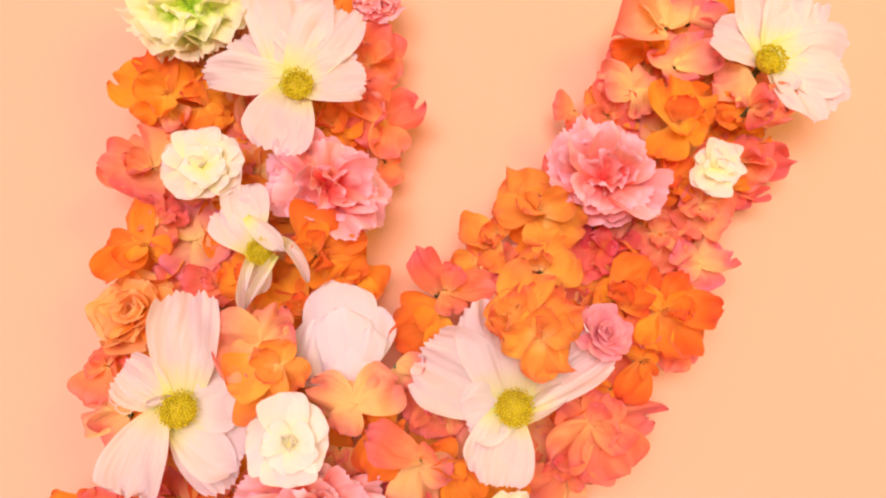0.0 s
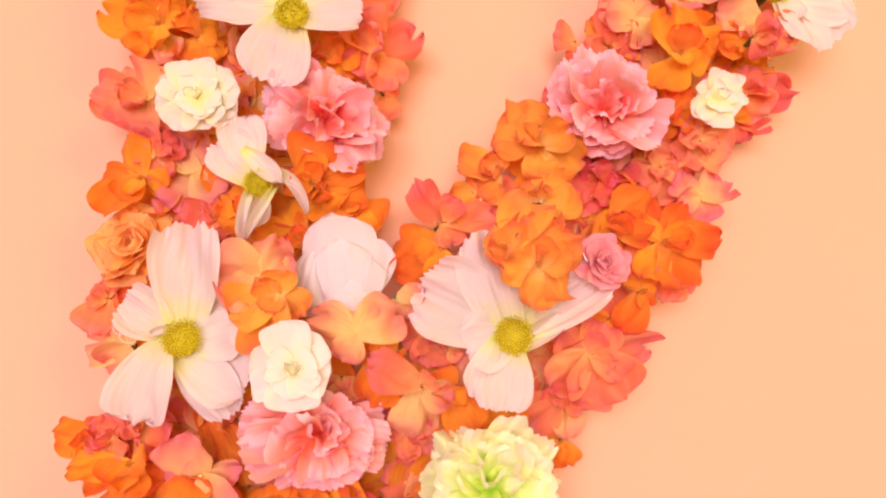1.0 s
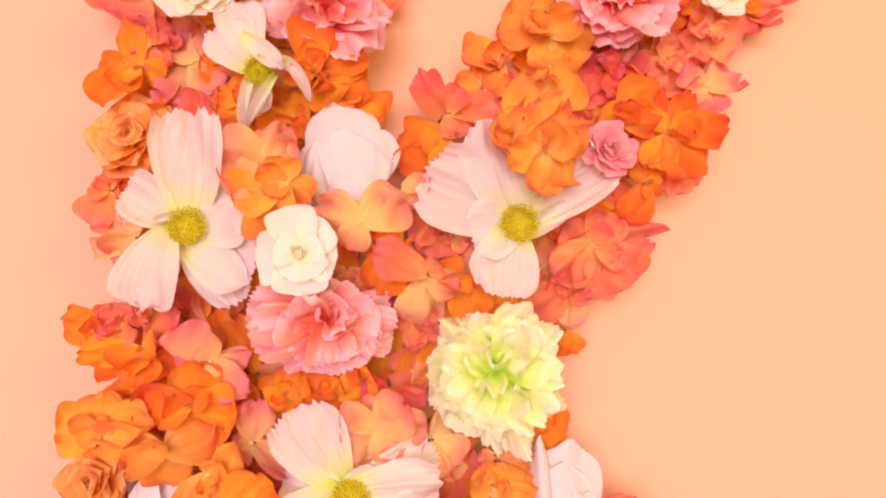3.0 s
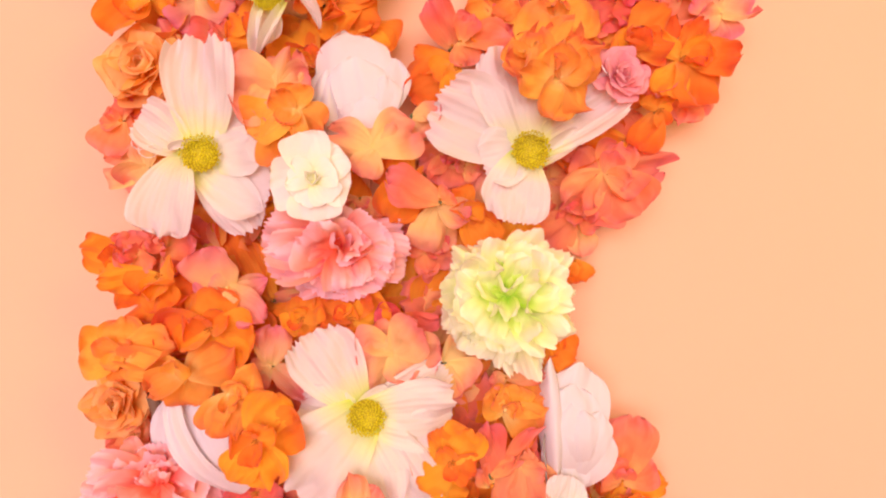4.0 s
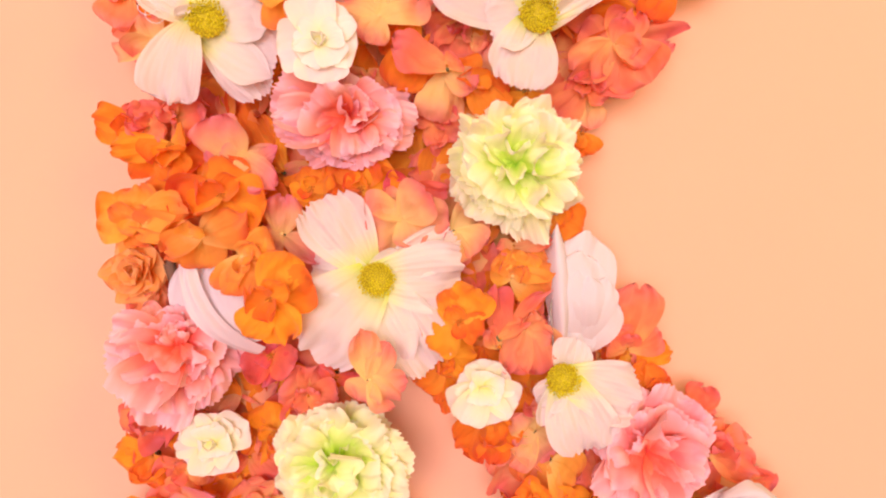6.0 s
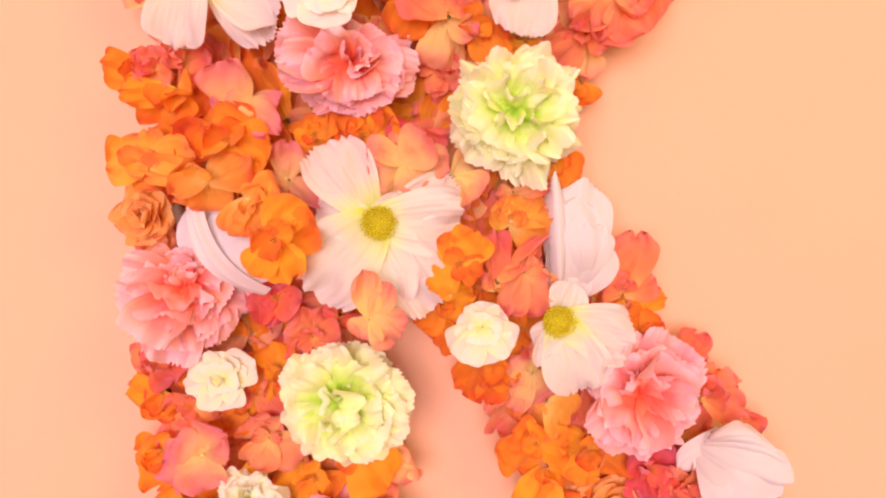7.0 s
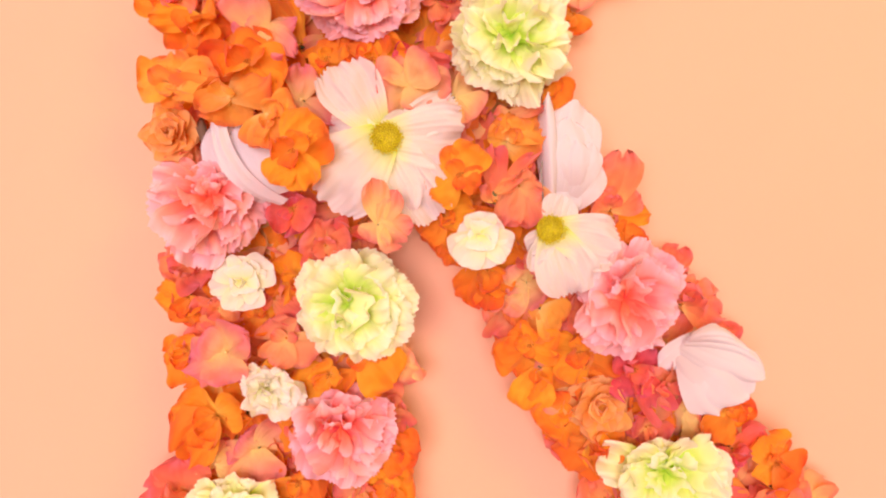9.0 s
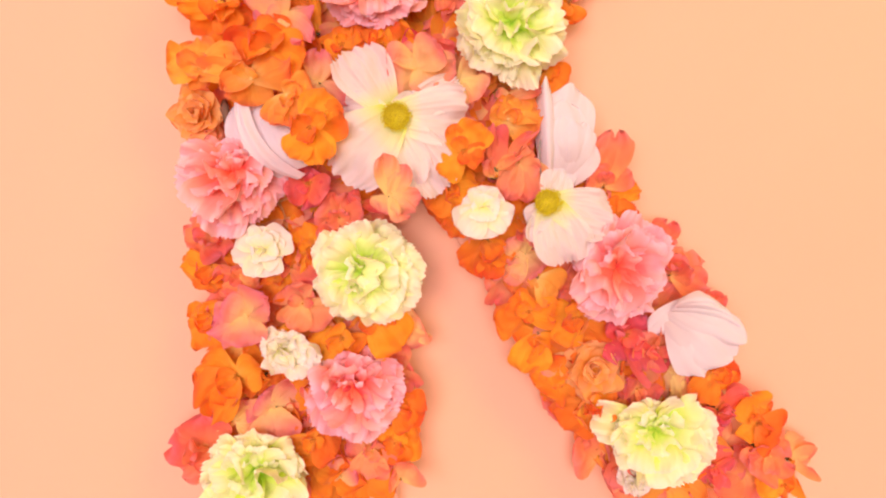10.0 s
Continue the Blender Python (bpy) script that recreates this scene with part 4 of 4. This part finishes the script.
floret("O", 0.1900, -0.0360, 1.5570, ((180, 18, 20), (-135, 13, 18)))
floret("R", 0.1850, -0.0450, 1.5530, ((22, 29, 17, 0), (-5, 21, 15, 0), (-56, 11, 15)))
floret("O", 0.1490, -0.0360, 1.5470, ((-114, 24, 21), (-11, 15, 18), (37, 25, 24), (97, 24, 20, 25)))
floret("O", 0.1440, -0.0300, 1.5180, ((-118, 15, 18), (55, 16, 18), (146, 11, 12), (-40, 16, 15)))
floret("R", 0.1890, -0.0240, 1.5320, ((7, 26, 20), (-45, 16, 21), (47, 16, 15)))
floret("R", 0.1870, -0.0180, 1.5190, ((-4, 15, 16), (-66, 12, 18)))
floret("O", 0.1810, -0.0240, 1.5180, ((-159, 14, 18), (45, 10, 15)))
floret("O", 0.1890, -0.0240, 1.5470, ((159, 9, 21), (4, 15, 15)))
floret("R", 0.1050, -0.0240, 1.2450, ((81, 30, 24, 10), (25, 17, 18), (142, 11, 18)))
floret("O", 0.1090, -0.0180, 1.2400, ((9, 19, 12), (150, 16, 15), (-165, 11, 12)))
floret("O", 0.1150, -0.0240, 1.2230, ((138, 15, 18), (42, 13, 18), (-38, 11, 16), (-96, 10, 18)))
floret("R", 0.1410, -0.0180, 1.2110, ((60, 14, 16), (0, 10, 10)))
floret("R", 0.1460, -0.0240, 1.1930, ((63, 16, 21), (15, 20, 18), (-19, 21, 18)))
floret("O", 0.0380, -0.0240, 1.2120, ((-141, 21, 19), (-98, 21, 18), (-50, 16, 15)))
floret("O", 0.0170, -0.0240, 1.2360, ((-145, 16, 20), (-113, 15, 13)))
floret("O", 0.0230, -0.0240, 1.2310, ((56, 18, 12), (-114, 17, 14), (-132, 13, 10)))
floret("R", 0.0600, -0.0180, 1.2240, ((101, 5, 15), (-117, 9, 12), (-70, 12, 15)))
floret("P", 0.0590, -0.0240, 1.2040, ((117, 13, 21), (-51, 14, 24), (-163, 10, 15), (-133, 19, 18)))
floret("P", -0.0180, -0.0540, 1.2380, ((103, 22, 13, 14), (61, 18, 13, 14), (-36, 14, 18), (-114, 10, 17), (-4, 16, 10)))
floret("R", -0.0480, -0.0300, 1.2260, ((157, 13, 24), (72, 13, 15), (-8, 14, 15), (-108, 13, 15)))
floret("S", -0.0360, -0.0300, 1.2340, ((-4, 13, 8), (148, 9, 10)))
floret("S", -0.0650, -0.0300, 1.2450, ((-159, 14, 21), (69, 9, 15), (-24, 12, 17), (-111, 14, 15)))
floret("C", -0.1200, -0.0240, 1.2700, ((-162, 13, 13), (-108, 9, 15), (8, 7, 13)))
floret("R", -0.1210, -0.0240, 1.2160, ((156, 17, 17), (-149, 17, 19), (-61, 13, 19)))
floret("O", -0.0640, -0.0300, 1.2090, ((-169, 16, 21), (102, 14, 18), (-58, 13, 15), (-114, 17, 12)))
floret("O", -0.1230, -0.0240, 1.1980, ((164, 15, 14), (-135, 11, 15)))
floret("O", -0.1210, -0.0240, 1.1970, ((180, 17, 18), (-124, 14, 18), (-67, 13, 15)))
floret("O", -0.1230, -0.0240, 1.1690, ((-168, 14, 19), (-102, 19, 23), (108, 9, 15), (-61, 18, 15)))
floret("R", -0.1040, -0.0300, 1.1930, ((-162, 13, 18), (99, 6, 18), (10, 11, 15), (-98, 14, 17)))
floret("K", -0.0990, -0.0360, 1.1710, ((-163, 21, 23), (45, 17, 24), (-86, 16, 23), (157, 15, 18), (-14, 12, 15)))
floret("C", -0.0690, -0.0300, 1.1770, ((119, 13, 21), (-49, 18, 28), (-113, 15, 18), (14, 8, 15)))
floret("R", -0.0750, -0.0300, 1.1980, ((171, 6, 15), (-40, 17, 15)))
floret("O", -0.0850, -0.0240, 1.1910, ((-111, 14, 18), (-49, 9, 15), (153, 7, 15)))
floret("O", -0.0780, -0.0300, 1.1660, ((111, 9, 12), (-63, 7, 17)))
floret("O", -0.1070, -0.0300, 1.1350, ((162, 22, 23), (-155, 26, 27, 8), (-119, 25, 18), (21, 14, 20)))
floret("O", -0.0930, -0.0240, 1.1330, ((-49, 11, 15), (-115, 14, 15), (162, 9, 12)))
floret("O", -0.0470, -0.0300, 1.1570, ((-165, 23, 24), (-48, 13, 24), (135, 8, 15)))
floret("O", -0.0290, -0.0300, 1.1690, ((-45, 23, 28), (-157, 8, 21), (27, 11, 21)))
floret("P", -0.0100, -0.0240, 1.1610, ((27, 9, 24), (-77, 13, 24)))
floret("C", -0.0160, -0.0240, 1.1350, ((27, 9, 21), (107, 14, 21), (-48, 13, 17)))
floret("O", -0.0160, -0.0300, 1.1150, ((-7, 17, 22), (76, 12, 15), (-51, 13, 15)))
floret("O", -0.0170, -0.0240, 1.0930, ((4, 15, 23), (-90, 12, 21), (121, 12, 15)))
floret("K", -0.0870, -0.0240, 1.1150, ((35, 19, 23), (142, 11, 18), (-81, 18, 28), (-145, 19, 24)))
floret("R", -0.0680, -0.0240, 1.1160, ((-135, 13, 17), (54, 9, 17)))
floret("P", -0.1090, -0.0240, 1.1070, ((95, 12, 18), (155, 17, 18), (0, 10, 15)))
floret("R", -0.1250, -0.0240, 1.0910, ((137, 21, 26), (178, 25, 21), (90, 20, 25), (-135, 23, 21)))
floret("O", -0.0640, -0.0300, 1.0980, ((-148, 13, 22), (-35, 16, 20), (127, 5, 15)))
floret("C", -0.0300, -0.0240, 1.0900, ((169, 16, 24), (31, 12, 21), (-100, 17, 21), (-28, 15, 21)))
floret("K", -0.0490, -0.0240, 1.0730, ((145, 12, 21), (17, 10, 15)))
floret("C", -0.0140, -0.0240, 1.0710, ((49, 11, 18), (162, 6, 15)))
floret("Y", 0.0670, -0.0240, 1.1900, ((-130, 16, 26), (-36, 14, 23)))
floret("C", 0.0520, -0.0180, 1.1890, ((-148, 15, 18), (-118, 17, 15)))
floret("O", 0.0600, -0.0300, 1.1720, ((-160, 20, 20), (149, 12, 18), (45, 8, 18), (-14, 16, 18)))
floret("O", 0.0870, -0.0300, 1.1680, ((32, 9, 18), (163, 14, 18), (-107, 17, 21), (-32, 25, 21)))
floret("O", 0.0670, -0.0240, 1.1570, ((-151, 13, 22), (-105, 23, 24), (-52, 11, 18)))
floret("O", 0.0770, -0.0240, 1.1340, ((-135, 13, 24), (-79, 20, 20), (107, 10, 18)))
floret("O", 0.0960, -0.0240, 1.1160, ((-129, 19, 28), (-63, 11, 18), (3, 18, 21)))
floret("R", 0.0960, -0.0240, 1.1860, ((163, 14, 21), (-151, 18, 16), (103, 13, 15)))
floret("S", 0.1170, -0.0300, 1.1580, ((117, 11, 23), (-59, 27, 18), (-94, 16, 21), (38, 16, 21)))
floret("R", 0.1360, -0.0300, 1.1480, ((-15, 11, 21), (140, 16, 18), (68, 18, 18)))
floret("P", 0.1500, -0.0240, 1.1330, ((-163, 10, 28), (-17, 10, 25), (90, 10, 15), (-55, 24, 18)))
floret("R", 0.1270, -0.0240, 1.1240, ((-48, 12, 23), (-117, 11, 21), (139, 9, 18)))
floret("O", 0.1730, -0.0240, 1.1330, ((32, 15, 21, 20), (-119, 18, 18), (-55, 12, 21), (-167, 13, 18)))
floret("R", 0.1700, -0.0180, 1.1750, ((-39, 13, 21), (67, 8, 14)))
floret("S", 0.1740, -0.0300, 1.1120, ((45, 21, 17), (-131, 9, 18), (-73, 14, 23)))
floret("O", 0.1980, -0.0300, 1.1050, ((118, 17, 23), (65, 14, 15), (-32, 13, 28), (-103, 13, 18)))
floret("R", 0.2050, -0.0300, 1.0850, ((63, 20, 23), (-135, 14, 25), (-17, 14, 21), (168, 14, 18)))
floret("C", 0.2260, -0.0180, 1.0770, ((43, 16, 21), (-9, 12, 18)))
floret("S", 0.1750, -0.0240, 1.0760, ((99, 13, 20), (-107, 10, 21), (-27, 9, 18)))
floret("O", 0.2190, -0.0240, 1.0650, ((17, 10, 21), (-146, 7, 18), (180, 17, 17)))
floret("R", 0.1060, -0.0180, 1.0810, ((-176, 15, 25), (22, 5, 21), (102, 14, 17)))
floret("P", 0.1230, -0.0180, 1.0710, ((-171, 13, 21), (56, 7, 15), (-20, 12, 15)))
floret("C", 0.1280, -0.0240, 1.0900, ((-90, 17, 18), (-49, 9, 14)))

# ---- small things ----


def tube(name, label, category, material, points, thick):
    """A thin round strand through the given points, tapered at both ends."""
    bm = bmesh.new()
    rings = []
    for i, p in enumerate(points):
        p = Vector(p)
        ahead = (Vector(points[min(i + 1, len(points) - 1)]) - Vector(points[max(i - 1, 0)])).normalized()
        side = ahead.orthogonal().normalized()
        other = ahead.cross(side)
        r = thick * (0.5 if i in (0, len(points) - 1) else 1.0)
        rings.append([bm.verts.new(p + r * (math.cos(a) * side + math.sin(a) * other)) for a in (0, 1.05, 2.09, 3.14, 4.19, 5.24)])
    for a, b in zip(rings, rings[1:]):
        for i in range(6):
            bm.faces.new((a[i], a[(i + 1) % 6], b[(i + 1) % 6], b[i])).smooth = True
    for ring in (rings[0], rings[-1]):
        bm.faces.new(ring)
    bmesh.ops.recalc_face_normals(bm, faces=bm.faces)
    me = bpy.data.meshes.new(name)
    bm.to_mesh(me)
    bm.free()
    me.materials.append(material)
    return tagged(new(name, me), label, category)


def curl(x, y, z, r, turns, drift):
    """A frayed thread that loops on itself."""
    pts = [(x + drift * i / 40 + r * math.cos(turns * 6.283 * i / 40), y - 0.002 * math.sin(5 * i / 40), z + r * 0.9 * math.sin(turns * 6.283 * i / 40) - 0.3 * drift * i / 40) for i in range(41)]
    tube("frayed_thread", "fine pale frayed thread curled beside a cosmos", "thread", GLUE, pts, 0.00018)


curl(-0.1140, -0.049, 1.3980, 0.0024, 1.3, 0.0018)
curl(-0.1110, -0.049, 1.3950, 0.0027, 1.2, 0.0024)
curl(-0.1080, -0.049, 1.3960, 0.0018, 1.4, 0.0030)
tube("glue_thread", "clear thread of dried glue across the pink rose", "glue", GLUE, ((0.0880, -0.0560, 1.4360), (0.0890, -0.0580, 1.4320), (0.0920, -0.0560, 1.4300)), 0.0005)
# two dark strands stand in for the shade in gaps between flowers
tube("gap_strand", "dark brown strand standing in for a dark gap between the silk flowers", "stem", GAP_DARK, ((-0.1130, -0.0240, 1.2920), (-0.1120, -0.0280, 1.2870), (-0.1100, -0.0280, 1.2810), (-0.1100, -0.0240, 1.2720)), 0.003)
tube("gap_strand", "dark brown strand standing in for a dark gap between the silk flowers", "stem", GAP_DARK, ((-0.1070, -0.0260, 1.2630), (-0.1020, -0.0300, 1.2590), (-0.0990, -0.0270, 1.2540)), 0.0028)
tube("bare_wire", "thin grey wire stem beside the white ranunculus", "wire", WIRE, ((0.0670, -0.0340, 1.2750), (0.0640, -0.0400, 1.2650), (0.0650, -0.0400, 1.2550), (0.0670, -0.0340, 1.2410)), 0.00045)
